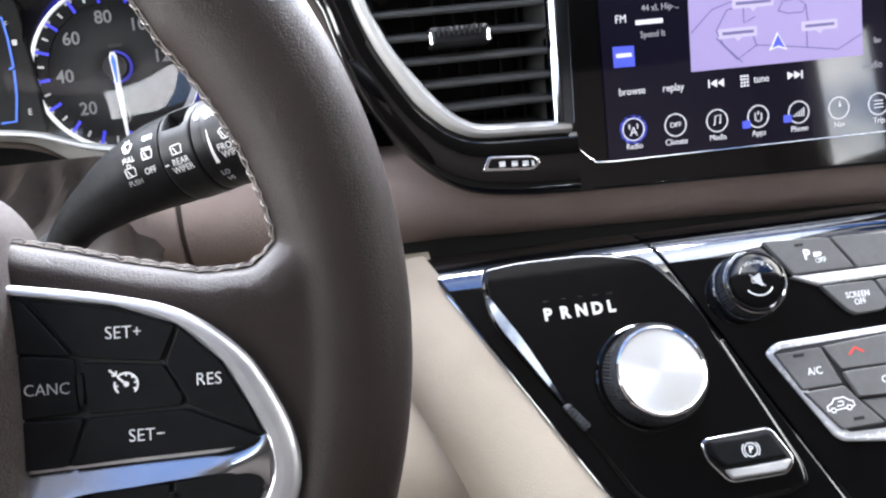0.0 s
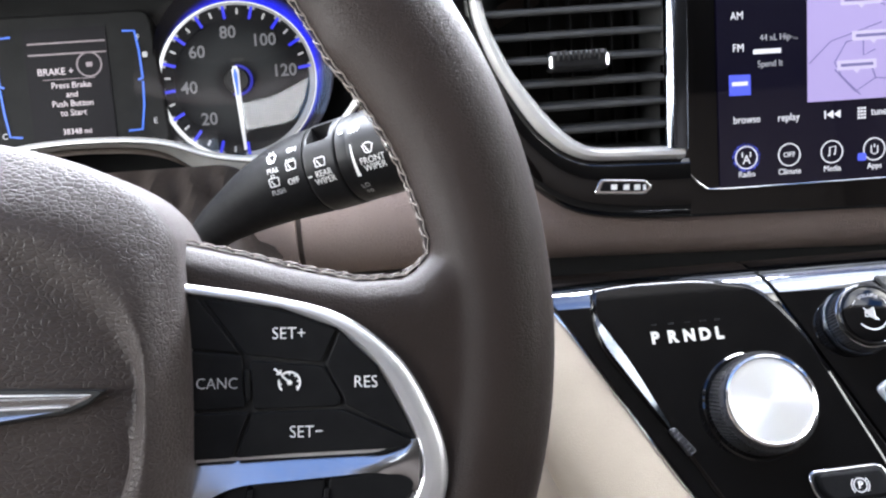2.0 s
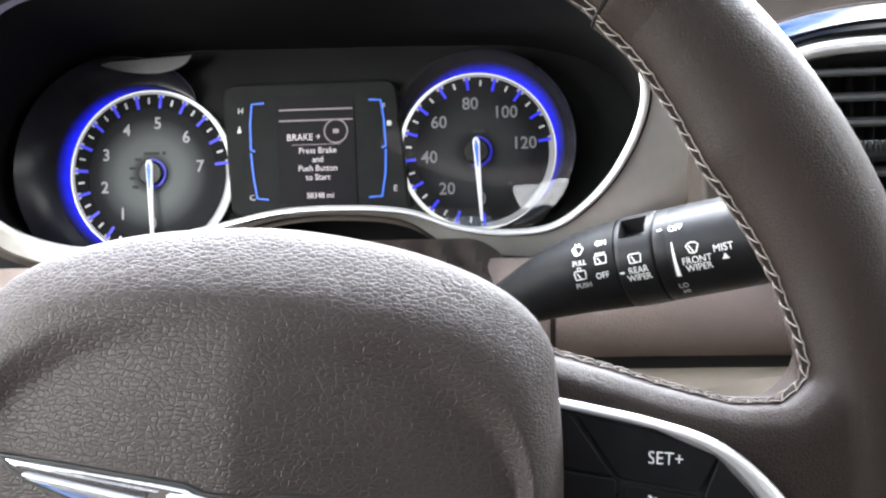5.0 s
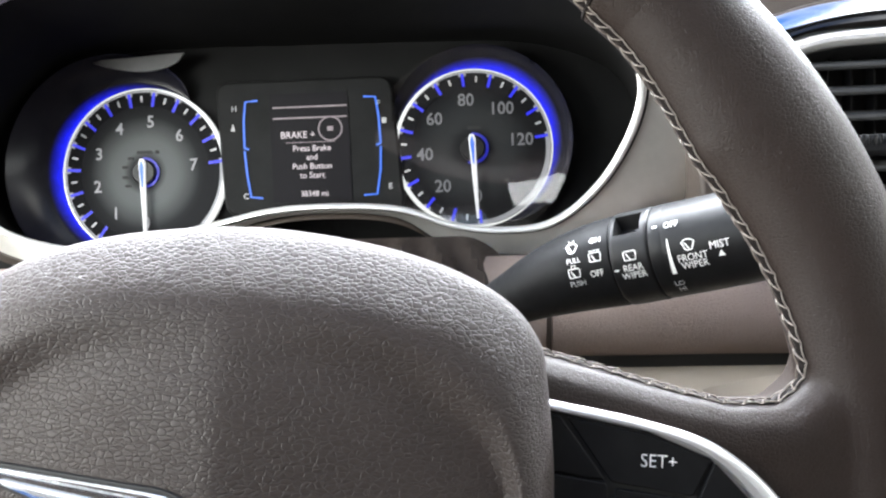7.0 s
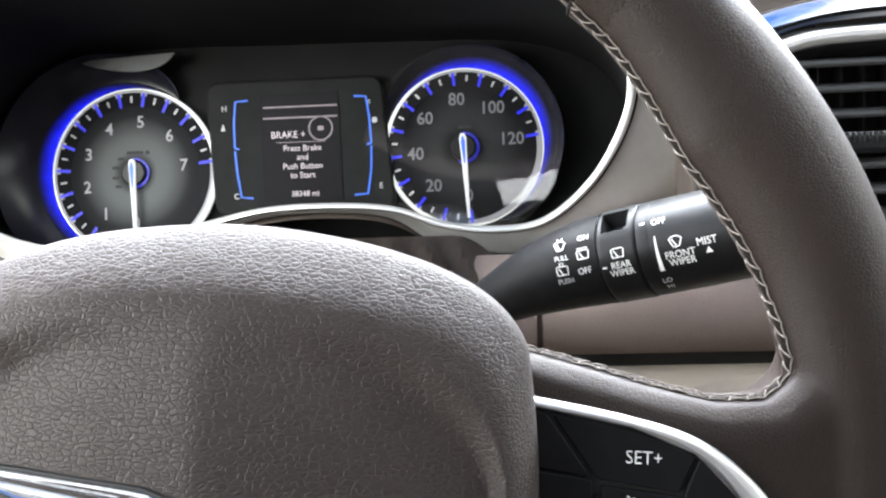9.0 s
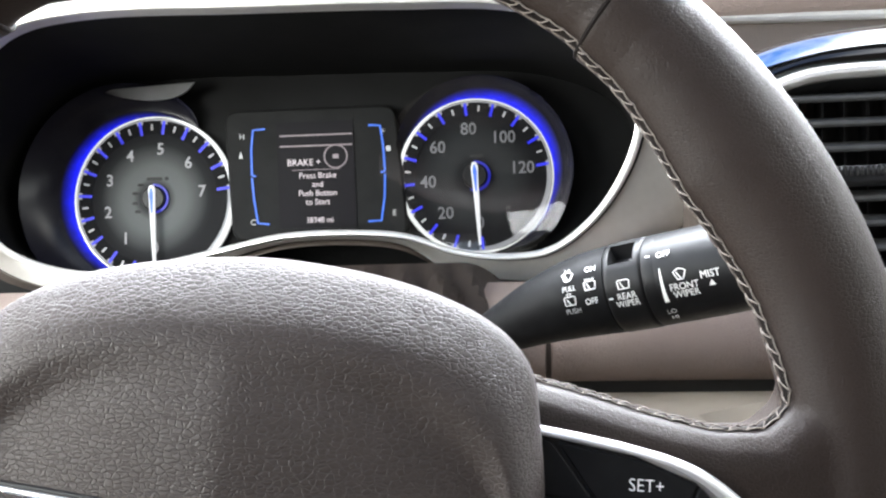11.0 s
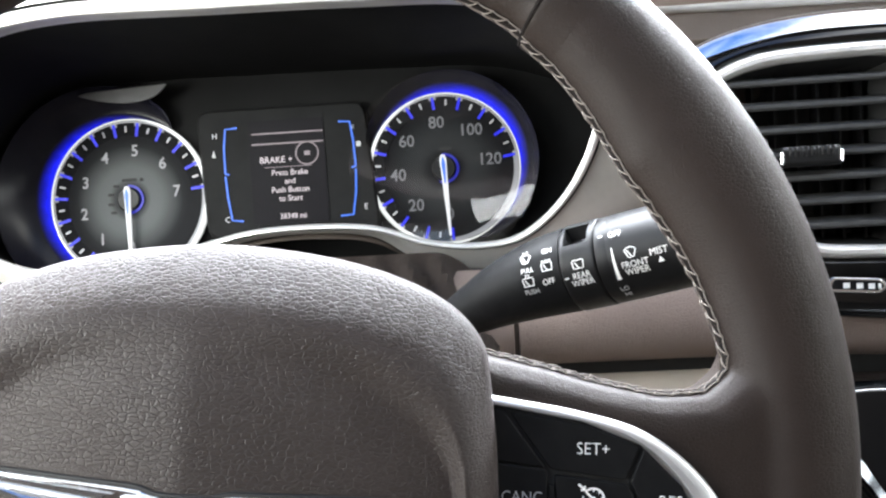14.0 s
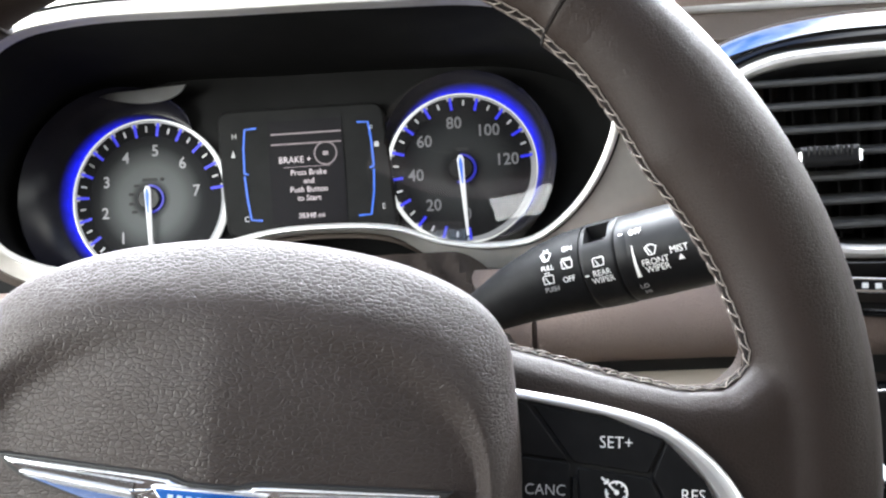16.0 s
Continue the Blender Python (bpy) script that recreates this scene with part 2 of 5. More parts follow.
CONCRETE = vary(material("concrete", (0.4, 0.39, 0.37), 0.9), 0.8, (0.34, 0.33, 0.31), (0.44, 0.43, 0.41))
HOUSING = vary(material("housing_grey", (0.008, 0.008, 0.008), 0.6, spec=0.08), 50, (0.006, 0.006, 0.006), (0.010, 0.010, 0.010))
REFLECTGREY = vary(material("painted_reflection_grey", (0.05, 0.05, 0.05), 0.45), 60, (0.045, 0.045, 0.045), (0.06, 0.06, 0.06))
FLANGE = vary(material("dark_gloss_flange", (0.003, 0.003, 0.006), 0.25, spec=0.15), 40, (0.006, 0.006, 0.010), (0.011, 0.011, 0.015))


def clear_lens():
    m = bpy.data.materials.new("clear_lens")
    m.use_nodes = True
    nt = m.node_tree
    nt.nodes.remove(nt.nodes["Principled BSDF"])
    clear, gloss, mix = nt.nodes.new("ShaderNodeBsdfTransparent"), nt.nodes.new("ShaderNodeBsdfGlossy"), nt.nodes.new("ShaderNodeMixShader")
    gloss.inputs["Roughness"].default_value = 0.02
    fresnel = nt.nodes.new("ShaderNodeFresnel")
    fresnel.inputs["IOR"].default_value = 1.5
    nt.links.new(fresnel.outputs["Fac"], mix.inputs["Fac"])
    nt.links.new(clear.outputs["BSDF"], mix.inputs[1])
    nt.links.new(gloss.outputs["BSDF"], mix.inputs[2])
    nt.links.new(mix.outputs["Shader"], nt.nodes["Material Output"].inputs["Surface"])
    return m


LENS = clear_lens()
BLUEDIM = material("dim_blue_light", (0.006, 0.009, 0.5), 0.5, glow=0.5)
LCDDIM = material("display_dim", (0.42, 0.34, 0.38), 0.5, glow=0.3)
LITWHITE = material("lit_white_letter", (0.9, 0.9, 0.9), 0.5, glow=0.5)
SPUN = material("spun_metal", (0.70, 0.70, 0.69), 0.46, 0.9)
SPUN.node_tree.nodes["Principled BSDF"].inputs["Anisotropic"].default_value = 0.75
spin = SPUN.node_tree.nodes.new("ShaderNodeTangent")
spin.direction_type, spin.axis = "RADIAL", "Z"
SPUN.node_tree.links.new(spin.outputs["Tangent"], SPUN.node_tree.nodes["Principled BSDF"].inputs["Tangent"])
ENAMEL = vary(material("blue_enamel", (0.008, 0.07, 0.26), 0.2, coat=0.3), 90, (0.006, 0.06, 0.23), (0.010, 0.08, 0.29))


# ---- building helpers ----
def empty(name, m, label, category, group="", kind=""):
    ob = new(name)
    ob.empty_display_size = 0.02
    ob.matrix_world = m
    return tagged(ob, label, category, group, kind)


def part(name, bm, mat, parent=None, label="", smooth=True, m=None):
    me = bpy.data.meshes.new(name)
    bmesh.ops.recalc_face_normals(bm, faces=bm.faces)
    bm.to_mesh(me)
    bm.free()
    if smooth:
        for p in me.polygons:
            p.use_smooth = True
        me.set_sharp_from_angle(angle=radians(38))
        for p in me.polygons:
            p.use_smooth = len(p.vertices) < 7 and p.normal.z < 0.99999
    me.materials.append(mat)
    ob = new(name, me)
    if parent:
        ob.parent = parent
    if m is not None:
        ob.matrix_basis = m
    return tagged(ob, label)


def catmull(ctrl, n, closed=False):
    """n points a span along a smooth curve through the control points."""
    c = [Vector(p) for p in ctrl]
    k, out = len(c), []
    for i in range(k if closed else k - 1):
        p1, p2 = c[i], c[(i + 1) % k]
        p0 = c[i - 1] if closed or i else p1 * 2 - p2
        p3 = c[(i + 2) % k] if closed or i + 2 < k else p2 * 2 - p1
        for j in range(n):
            t = j / n
            out.append(0.5 * (2 * p1 + (p2 - p0) * t + (2 * p0 - 5 * p1 + 4 * p2 - p3) * t * t + (3 * p1 - p0 - 3 * p2 + p3) * t**3))
    if not closed:
        out.append(c[-1].copy())
    return out


def mm(pts):
    return [tuple(v / 1000 for v in p) for p in pts]


def rounded(pts, r, n=4):
    """A polygon with its corners rounded by about r."""
    out, k = [], len(pts)
    for i in range(k):
        p, a, b = Vector(pts[i][:2]), Vector(pts[i - 1][:2]), Vector(pts[(i + 1) % k][:2])
        da, db = (a - p), (b - p)
        s = min(r, da.length * 0.45, db.length * 0.45)
        pa, pb = p + da.normalized() * s, p + db.normalized() * s
        for j in range(n + 1):
            t = j / n
            out.append(pa * (1 - t) ** 2 + p * 2 * t * (1 - t) + pb * t * t)
    return out


def area(pts):
    return sum(pts[i - 1][0] * pts[i][1] - pts[i][0] * pts[i - 1][1] for i in range(len(pts))) / 2


def inset(pts, d):
    pts = [Vector(p[:2]) for p in pts]
    k, out = len(pts), []
    for i in range(k):
        e1, e2 = (pts[i] - pts[i - 1]), (pts[(i + 1) % k] - pts[i])
        n1, n2 = Vector((-e1.y, e1.x)).normalized(), Vector((-e2.y, e2.x)).normalized()
        n = n1 + n2
        if n.length < 1e-6:
            n = n1
        n.normalize()
        out.append(pts[i] + n * d / max(0.45, n.dot(n1)))
    # edges that turned over are drawn together
    for _ in range(6):
        bad = [i for i in range(k) if (out[(i + 1) % k] - out[i]).dot(pts[(i + 1) % k] - pts[i]) < 0]
        if not bad or d < 0:
            break
        for i in bad:
            mid = (out[i] + out[(i + 1) % k]) / 2
            out[i], out[(i + 1) % k] = mid, mid.copy()
    return out


def prism(pts, z0, z1, bevel=0.0, bm=None, dome=0.0):
    """A plate of the given outline from z0 to z1, its upper edge rounded."""
    bm = bm or bmesh.new()
    pts = [Vector(p[:2]) for p in pts]
    if area(pts) < 0:
        pts.reverse()
    rings = [(pts, z0)]
    if bevel:
        for a in (0.0, 0.35, 0.7, 1.0):
            rings.append((inset(pts, bevel * (1 - math.cos(a * math.pi / 2))), z1 - bevel + bevel * math.sin(a * math.pi / 2)))
        rings.append((inset(pts, bevel + 0.0002), z1))
    else:
        rings.append((pts, z1))
    loops = [[bm.verts.new((p.x, p.y, z)) for p in ring] for ring, z in rings]
    for a, b in zip(loops, loops[1:]):
        for i in range(len(a)):
            bm.faces.new((a[i - 1], a[i], b[i], b[i - 1]))
    turns = [(pts[i] - pts[i - 1]).cross(pts[(i + 1) % len(pts)] - pts[i]) for i in range(len(pts))]
    if bevel and min(turns) > -1e-9:
        mid = bm.verts.new((sum(p.x for p in pts) / len(pts), sum(p.y for p in pts) / len(pts), z1))
        for i in range(len(pts)):
            bm.faces.new((loops[-1][i - 1], loops[-1][i], mid))
    else:
        bm.faces.new(loops[-1])
    bm.faces.new(loops[0][::-1])
    if bevel:
        bmesh.ops.remove_doubles(bm, verts=[v for ring in loops for v in ring], dist=3e-6)
    return bm


def strip(a, b, profile, bm=None, closed=False, back=None):
    """A band between two curves of equal count; profile: (share across, height along z) pairs."""
    bm = bm or bmesh.new()
    rows = []
    for p, q in zip(a, b):
        p, q = Vector((*p, 0)[:3]), Vector((*q, 0)[:3])
        rows.append([bm.verts.new(p.lerp(q, s) + Vector((0, 0, h))) for s, h in profile])
    for i in range(len(rows) if closed else len(rows) - 1):
        r1, r2 = rows[i], rows[(i + 1) % len(rows)]
        for j in range(len(profile) - 1):
            bm.faces.new((r1[j], r1[j + 1], r2[j + 1], r2[j]))
    return bm


def domed(h0, h1, edge=0.12, n=5):
    """A rounded cross profile from h0 at the sides up to h1."""
    out = [(0.0, h0)]
    for k in range(n + 1):
        a = math.pi * k / n
        s = (1 - math.cos(a)) / 2
        out.append((s, h0 + (h1 - h0) * (0.45 + 0.55 * math.sin(a))))
    out.append((1.0, h0))
    return out


def sweep(path, ra, rb, side, bm=None, closed=False, n=12, cap=True):
    """A tube along the path with an oval section: ra along side, rb across it. ra, rb: number or list."""
    bm = bm or bmesh.new()
    path = [Vector(p) for p in path]
    k, loops = len(path), []
    for i, p in enumerate(path):
        nxt = path[(i + 1) % k] if closed or i + 1 < k else p
        prv = path[i - 1] if closed or i else p
        t = (nxt - prv).normalized()
        s = Vector(side(p) if callable(side) else side)
        s = (s - t * s.dot(t)).normalized()
        u = t.cross(s)
        a = ra[i] if isinstance(ra, (list, tuple)) else ra
        b = rb[i] if isinstance(rb, (list, tuple)) else rb
        loops.append([bm.verts.new(p + s * a * math.cos(w) + u * b * math.sin(w)) for w in (2 * math.pi * j / n for j in range(n))])
    for i in range(k if closed else k - 1):
        l1, l2 = loops[i], loops[(i + 1) % k]
        for j in range(n):
            bm.faces.new((l1[j - 1], l1[j], l2[j], l2[j - 1]))
    if cap and not closed:
        bm.faces.new(loops[0])
        bm.faces.new(loops[-1][::-1])
    return bm


def lathe(profile, n=64, bm=None):
    """Turned about z from (radius, height) pairs; ends at radius 0 close it."""
    bm = bm or bmesh.new()
    loops = []
    for r, z in profile:
        if r < 1e-7:
            loops.append([bm.verts.new((0, 0, z))])
        else:
            loops.append([bm.verts.new((r * math.cos(2 * math.pi * i / n), r * math.sin(2 * math.pi * i / n), z)) for i in range(n)])
    for a, b in zip(loops, loops[1:]):
        for i in range(n):
            if len(a) == 1 and len(b) == 1:
                continue
            if len(a) == 1:
                bm.faces.new((a[0], b[i], b[i - 1]))
            elif len(b) == 1:
                bm.faces.new((a[i - 1], a[i], b[0]))
            else:
                bm.faces.new((a[i - 1], a[i], b[i], b[i - 1]))
    return bm


def box(x0, x1, y0, y1, z0, z1, bevel=0.0, bm=None):
    bm = bm or bmesh.new()
    made = bmesh.ops.create_cube(bm, size=1)["verts"]
    for v in made:
        v.co = Vector(((x0 + x1) / 2 + v.co.x * (x1 - x0), (y0 + y1) / 2 + v.co.y * (y1 - y0), (z0 + z1) / 2 + v.co.z * (z1 - z0)))
    if bevel:
        edges = list({e for v in made for e in v.link_edges})
        bmesh.ops.bevel(bm, geom=edges, offset=bevel, segments=3, affect="EDGES", profile=0.5)
    return bm


def ring(r0, r1, z, n=64, a0=0.0, a1=2 * math.pi, thick=0.0004, bm=None, cx=0.0, cy=0.0, shift=(0, 0)):
    """A flat ring or arc, as a thin solid; shift moves the outer circle."""
    bm = bm or bmesh.new()
    full = abs(a1 - a0 - 2 * math.pi) < 1e-6
    loops = []
    for i in range(n + (0 if full else 1)):
        a = a0 + (a1 - a0) * i / n
        c, s = math.cos(a), math.sin(a)
        loops.append([bm.verts.new((cx + r * c + d * shift[0], cy + r * s + d * shift[1], h)) for r, h, d in ((r0, z - thick, 0), (r0, z, 0), (r1, z, 1), (r1, z - thick, 1))])
    for i in range(n):
        a, b = loops[i], loops[(i + 1) % len(loops)]
        for j in range(4):
            bm.faces.new((a[j - 1], a[j], b[j], b[j - 1]))
    if not full:
        bm.faces.new(loops[0])
        bm.faces.new(loops[-1][::-1])
    return bm


def lines(polys, width, z, thick=0.0002, bm=None):
    """Flat strokes along open polylines."""
    bm = bm or bmesh.new()
    for pts in polys:
        pts = [Vector(p[:2]) for p in pts]
        left, right = [], []
        for i, p in enumerate(pts):
            d = (pts[min(i + 1, len(pts) - 1)] - pts[max(i - 1, 0)]).normalized()
            n = Vector((-d.y, d.x)) * width / 2
            left.append(p + n)
            right.append(p - n)
        prism(left + right[::-1], z - thick, z, bm=bm)
    return bm


def rect(cx, cy, w, h):
    return [(cx - w / 2, cy - h / 2), (cx + w / 2, cy - h / 2), (cx + w / 2, cy + h / 2), (cx - w / 2, cy + h / 2)]


def lettering(body, cap, x, y, z, mat, parent, align="CENTER", turn=0.0, bold=0.0, label="", m=None, squeeze=1.0):
    """Raised print with capitals cap metres high, centred on x, y."""
    cu = bpy.data.curves.new("lettering", "FONT")
    cu.body, cu.size, cu.align_x, cu.align_y = body, cap / 0.69, align, "CENTER"
    cu.extrude, cu.offset, cu.resolution_u = 0.00008, bold, 3
    cu.space_line = 0.85
    tmp = bpy.data.objects.new("lettering", cu)
    me = bpy.data.meshes.new_from_object(tmp)
    bpy.data.objects.remove(tmp)
    bpy.data.curves.remove(cu)
    me.name = "lettering"
    me.materials.clear()
    me.materials.append(mat)
    ob = new("lettering", me)
    ob.parent = parent
    base = m if m is not None else Matrix.Translation((x, y, z)) @ Matrix.Rotation(radians(turn), 4, "Z")
    ob.matrix_basis = base @ Matrix.Diagonal((squeeze, 1, 1, 1))
    return tagged(ob, label)


def frame_of(o, right, up):
    r, u = Vector(right).normalized(), Vector(up)
    u = (u - r * u.dot(r)).normalized()
    n = r.cross(u)
    return Matrix(((r.x, u.x, n.x, o[0]), (r.y, u.y, n.y, o[1]), (r.z, u.z, n.z, o[2]), (0, 0, 0, 1)))


def leaning(o, lean):
    """An upright frame facing the driver, its top leaning forward by lean degrees."""
    a = radians(lean)
    return frame_of(o, (1, 0, 0), (0, math.sin(a), math.cos(a)))


# local frames: x right, y up along the surface, z towards the driver
rake, yaw_w, twist = radians(22), radians(2), radians(-5)
WHEEL = frame_of((-0.18381, 0.20592, 0.99262), (math.cos(yaw_w), math.sin(yaw_w), 0), (-math.sin(yaw_w) * math.sin(rake), math.cos(yaw_w) * math.sin(rake), math.cos(rake))) @ Matrix.Rotation(twist, 4, "Z")
DIALS = leaning((0, 0.586, 1.02), 18.5)
BEZEL = leaning((0, 0.5167, 1.02), -14)
SCREEN = leaning((0, 0.4525, 0.9745), 13.3)
CONSOLE = leaning((0, 0.4042, 0.8895), 39.5)


# ---- the cabin round the driver's place ----
# closing shell, out of view, sized to shape light and reflections
def cabin():
    part_ground = part("ground", box(-60, 60, -60, 60, -0.32, -0.3), CONCRETE, smooth=False)
    tagged(part_ground, "pale concrete ground outside the car", "ground", kind="structure")
    floor = part("floor", box(-0.95, 1.35, -1.4, 1.3, 0.30, 0.34), CARPET)
    tagged(floor, "dark carpeted cabin floor", "floor", kind="structure")
    # unseen roof; its opening is added to shape the light and the lens reflection
    roof_bm = box(-0.95, 1.35, -1.4, -0.48, 1.52, 1.56)
    for x0, x1, y0, y1 in ((-0.95, -0.20, 0.0, 0.06), (-0.20, 1.35, -0.05, -0.02), (-0.95, -0.84, -0.48, 0.0), (-0.28, -0.20, -0.48, 0.0), (-0.20, 1.35, -0.48, -0.05)):
        box(x0, x1, y0, y1, 1.52, 1.56, bm=roof_bm)
    roof = part("ceiling", roof_bm, ROOFCLOTH, smooth=False)
    tagged(roof, "unseen dark cloth headliner with an added opening for light", "ceiling", kind="structure")
    bm = box(1.32, 1.38, -1.4, 1.3, 0.30, 1.14)
    box(1.32, 1.38, -0.5, 0.2, 1.36, 1.56, bm=bm)
    for y0, y1, z0, z1 in ((-1.4, -0.5, 0.9, 1.06), (-1.4, -0.5, 1.42, 1.54), (-1.4, -1.12, 1.06, 1.42), (-0.85, -0.5, 1.06, 1.42)):
        box(1.24, 1.28, y0, y1, z0, z1, bm=bm)
    tagged(part("wall_right", bm, DASH, smooth=False), "unseen brown door panel with openings that shape the light", "wall", kind="structure")
    bm = box(-0.98, -0.92, -1.4, 1.3, 0.30, 1.02)
    box(-0.98, -0.92, -0.55, 0.2, 1.38, 1.56, bm=bm)
    box(-0.90, -0.84, -1.4, -0.55, 0.9, 1.54, bm=bm)
    tagged(part("wall_left", bm, DASH, smooth=False), "unseen brown door panel with openings that shape the light", "wall", kind="structure")
    # added out of view to keep light from behind off the dashboard
    back = part("wall_back", box(-0.95, 1.35, -1.45, -1.4, 0.3, 1.56), DASH, smooth=False)
    tagged(back, "unseen brown wall added to block light from behind", "wall", kind="structure")
    for name, x0, x1 in (("pillar_left", -0.93, -0.64), ("pillar_right", 1.33, 1.12)):
        bm = sweep([(x0, 1.25, 1.08), ((x0 + x1) / 2, 0.6, 1.34), (x1, 0.04, 1.53)], 0.045, 0.035, (1, 0, 0), n=10)
        tagged(part(name, bm, ROOFCLOTH), "dark windscreen pillar trim", "pillar", kind="structure")


cabin()


# ---- dashboard ----
OPEN_CTRL = [(-445, 35), (-447, 0), (-433, -33), (-390, -50), (-345, -46), (-297, -36), (-251, -26), (-206, -24.5), (-170, -28.3), (-140, -40), (-108, -44.5), (-78, -39), (-51, -13), (-34, 23), (-33, 53), (-52, 85), (-99, 105), (-167, 109.5), (-251, 111.5), (-338, 113), (-390, 104.5), (-422, 78)]
EDGE_OUT = [5, 4.5, 4, 4, 3.5, 3, 3, 3, 3.2, 3.5, 4, 4.5, 5, 5, 5, 7, 12, 13.5, 13.5, 13.5, 12, 8]
SKIRT_OUT = [14, 16, 18, 18, 15, 12, 10, 10, 12, 17, 20, 28, 46, 62, 62, 48, 23, 23.5, 23.5, 23.5, 22, 18]


def grown(ctrl, by):
    """The loop moved outwards at each point by its own distance."""
    base = [Vector(p) for p in ctrl]
    out = []
    for i, p in enumerate(base):
        t = (base[(i + 1) % len(base)] - base[i - 1]).normalized()
        d = by[i] if isinstance(by, list) else by
        out.append((p.x + t.y * d, p.y - t.x * d))
    return out


def sheet(rows, bm=None):
    bm = bm or bmesh.new()
    grid = [[bm.verts.new(p) for p in r] for r in rows]
    for a, b in zip(grid, grid[1:]):
        for j in range(len(a) - 1):
            bm.faces.new((a[j], a[j + 1], b[j + 1], b[j]))
    return bm


def dashboard():
    d = empty("dashboard", Matrix.Identity(4), "brown leather dashboard with silver trims and a hooded opening", "dashboard")
    inner = catmull(mm(OPEN_CTRL), 8, True)
    edge = catmull(mm(grown(OPEN_CTRL, EDGE_OUT)), 8, True)
    skirt = catmull(mm(grown(OPEN_CTRL, SKIRT_OUT)), 8, True)
    rail0 = catmull(mm(grown(OPEN_CTRL, [s + 2 for s in SKIRT_OUT])), 8, True)
    far = catmull(mm(grown(OPEN_CTRL, [60, 50, 36, 30, 24, 18, 16, 16, 18, 24, 30, 48, 76, 96, 98, 88, 70, 60, 60, 60, 60, 60])), 8, True)
    rows = []
    for p, q in zip(inner, edge):
        top = min(1.0, max(0.0, (p.y - 0.05) / 0.04))
        rows.append([(*p.lerp(q, k * (1 - top) + k2 * top), h * (1 - top) + h2 * top) for k, h, k2, h2 in ((0, -0.0024, 0, -0.0105), (0.05, -0.0015, 0.10, -0.0085), (0.1, -0.0006, 0.28, -0.0040), (0.3, 0.0005, 0.38, -0.0012), (0.55, 0.0009, 0.5, 0.0006), (0.85, 0.0002, 0.8, 0.0002), (1, -0.002, 1, -0.002))])
    part("bright_edge", sheet(rows + rows[:1]), SILVER, d, "bright satin silver edge", m=BEZEL)
    rows, gap = [], []
    for p, q in zip(edge, skirt):
        low = min(1.0, max(0.0, (0.06 - p.y) / 0.06)) * min(1.0, max(0.0, ((p - q).length - 0.0085) / 0.005))
        start = 0.0014 / (q - p).length
        gap.append([(p.x, p.y, -0.0015), (*p.lerp(q, start * 0.5), -0.005), (*p.lerp(q, start), -0.0025)])
        rows.append([(*p.lerp(q, k), h1 * low + h0 * (1 - low)) for k, h0, h1 in ((start, -0.0025, -0.0034), (start + 0.04, -0.0020, -0.0030), (0.5, -0.003, -0.0012), (0.85, -0.006, 0.0008), (1, -0.010, -0.002))])
    # shade in the groove is put in as a dark strip
    part("edge_gap", sheet(gap + gap[:1]), SHADOW, d, "groove inside the surround with its shade painted in", m=BEZEL)
    part("silver_surround", sheet(rows + rows[:1]), MATTSILVER, d, "matt silver surround", m=BEZEL)
    part("brown_face", strip(rail0, far, [(0, -0.014), (0.06, -0.008), (0.25, -0.006), (1, -0.012)], closed=True), DASH, d, m=BEZEL)
    part("seam_gap", strip(skirt, rail0, [(0, -0.011), (1, -0.013)], closed=True), SHADOW, d, "dark seam", m=BEZEL)
    to_dials = DIALS.inverted() @ BEZEL
    back = []
    for p in inner:
        q = to_dials @ Vector((p.x, p.y, 0))
        back.append((-0.245 + (q.x + 0.245) * 1.06, 0.03 + (q.y - 0.03) * 1.03, -0.006))
    part("opening_wall", strip([tuple(to_dials @ Vector((p.x, p.y, -0.0022 - 0.0085 * min(1.0, max(0.0, (p.y - 0.05) / 0.05))))) for p in inner], back, [(0, 0), (0.5, 0), (1, 0)], closed=True), CAVE, d, "dark inside of the opening", m=DIALS)
    # padded leather band across the whole width
    prof = catmull([(0, 0.500, 0.968), (0, 0.475, 0.966), (0, 0.4635, 0.9605), (0, 0.4580, 0.951), (0, 0.4570, 0.940), (0, 0.4603, 0.928), (0, 0.4680, 0.918), (0, 0.481, 0.912), (0, 0.50, 0.911)], 3)
    for x0, x1 in ((-0.55, -0.0866), (-0.0828, 0.60)):
        n = 14
        rows = []
        for i in range(n + 1):
            x = x0 + (x1 - x0) * i / n
            drop = -0.040 * max(0.0, x - 0.05)
            rows.append([(x, p.y, p.z + drop) for p in prof])
        for k, i in ((-1, 0), (1, -1)):
            rows.insert(0 if k < 0 else len(rows), [(x + k * 0.0008, y + 0.004, z) for x, y, z in rows[i]])
        part("padded_band", sheet(rows), BAND, d, "brown leather padded band")
    part("band_seam", sheet([[(x, p.y + 0.0026, p.z) for p in prof] for x in (-0.0872, -0.0847, -0.0822)]), DASH, d, "sunk seam in the band")
    # lower cream panel
    curve = catmull([(0, 0.52, 0.909), (0, 0.475, 0.908), (0, 0.453, 0.905), (0, 0.434, 0.896), (0, 0.413, 0.876), (0, 0.391, 0.848), (0, 0.375, 0.822), (0, 0.368, 0.79), (0, 0.372, 0.74), (0, 0.38, 0.68)], 5)
    part("lower_panel", sheet([[(-0.55 + 0.05 * i, p.y, p.z) for p in curve] for i in range(12)] + [[(0.052, p.y, p.z) for p in curve]]), CREAM, d, "cream vinyl lower panel")
    # cream cheek beside the console, rounded over towards the foot well
    rows = []
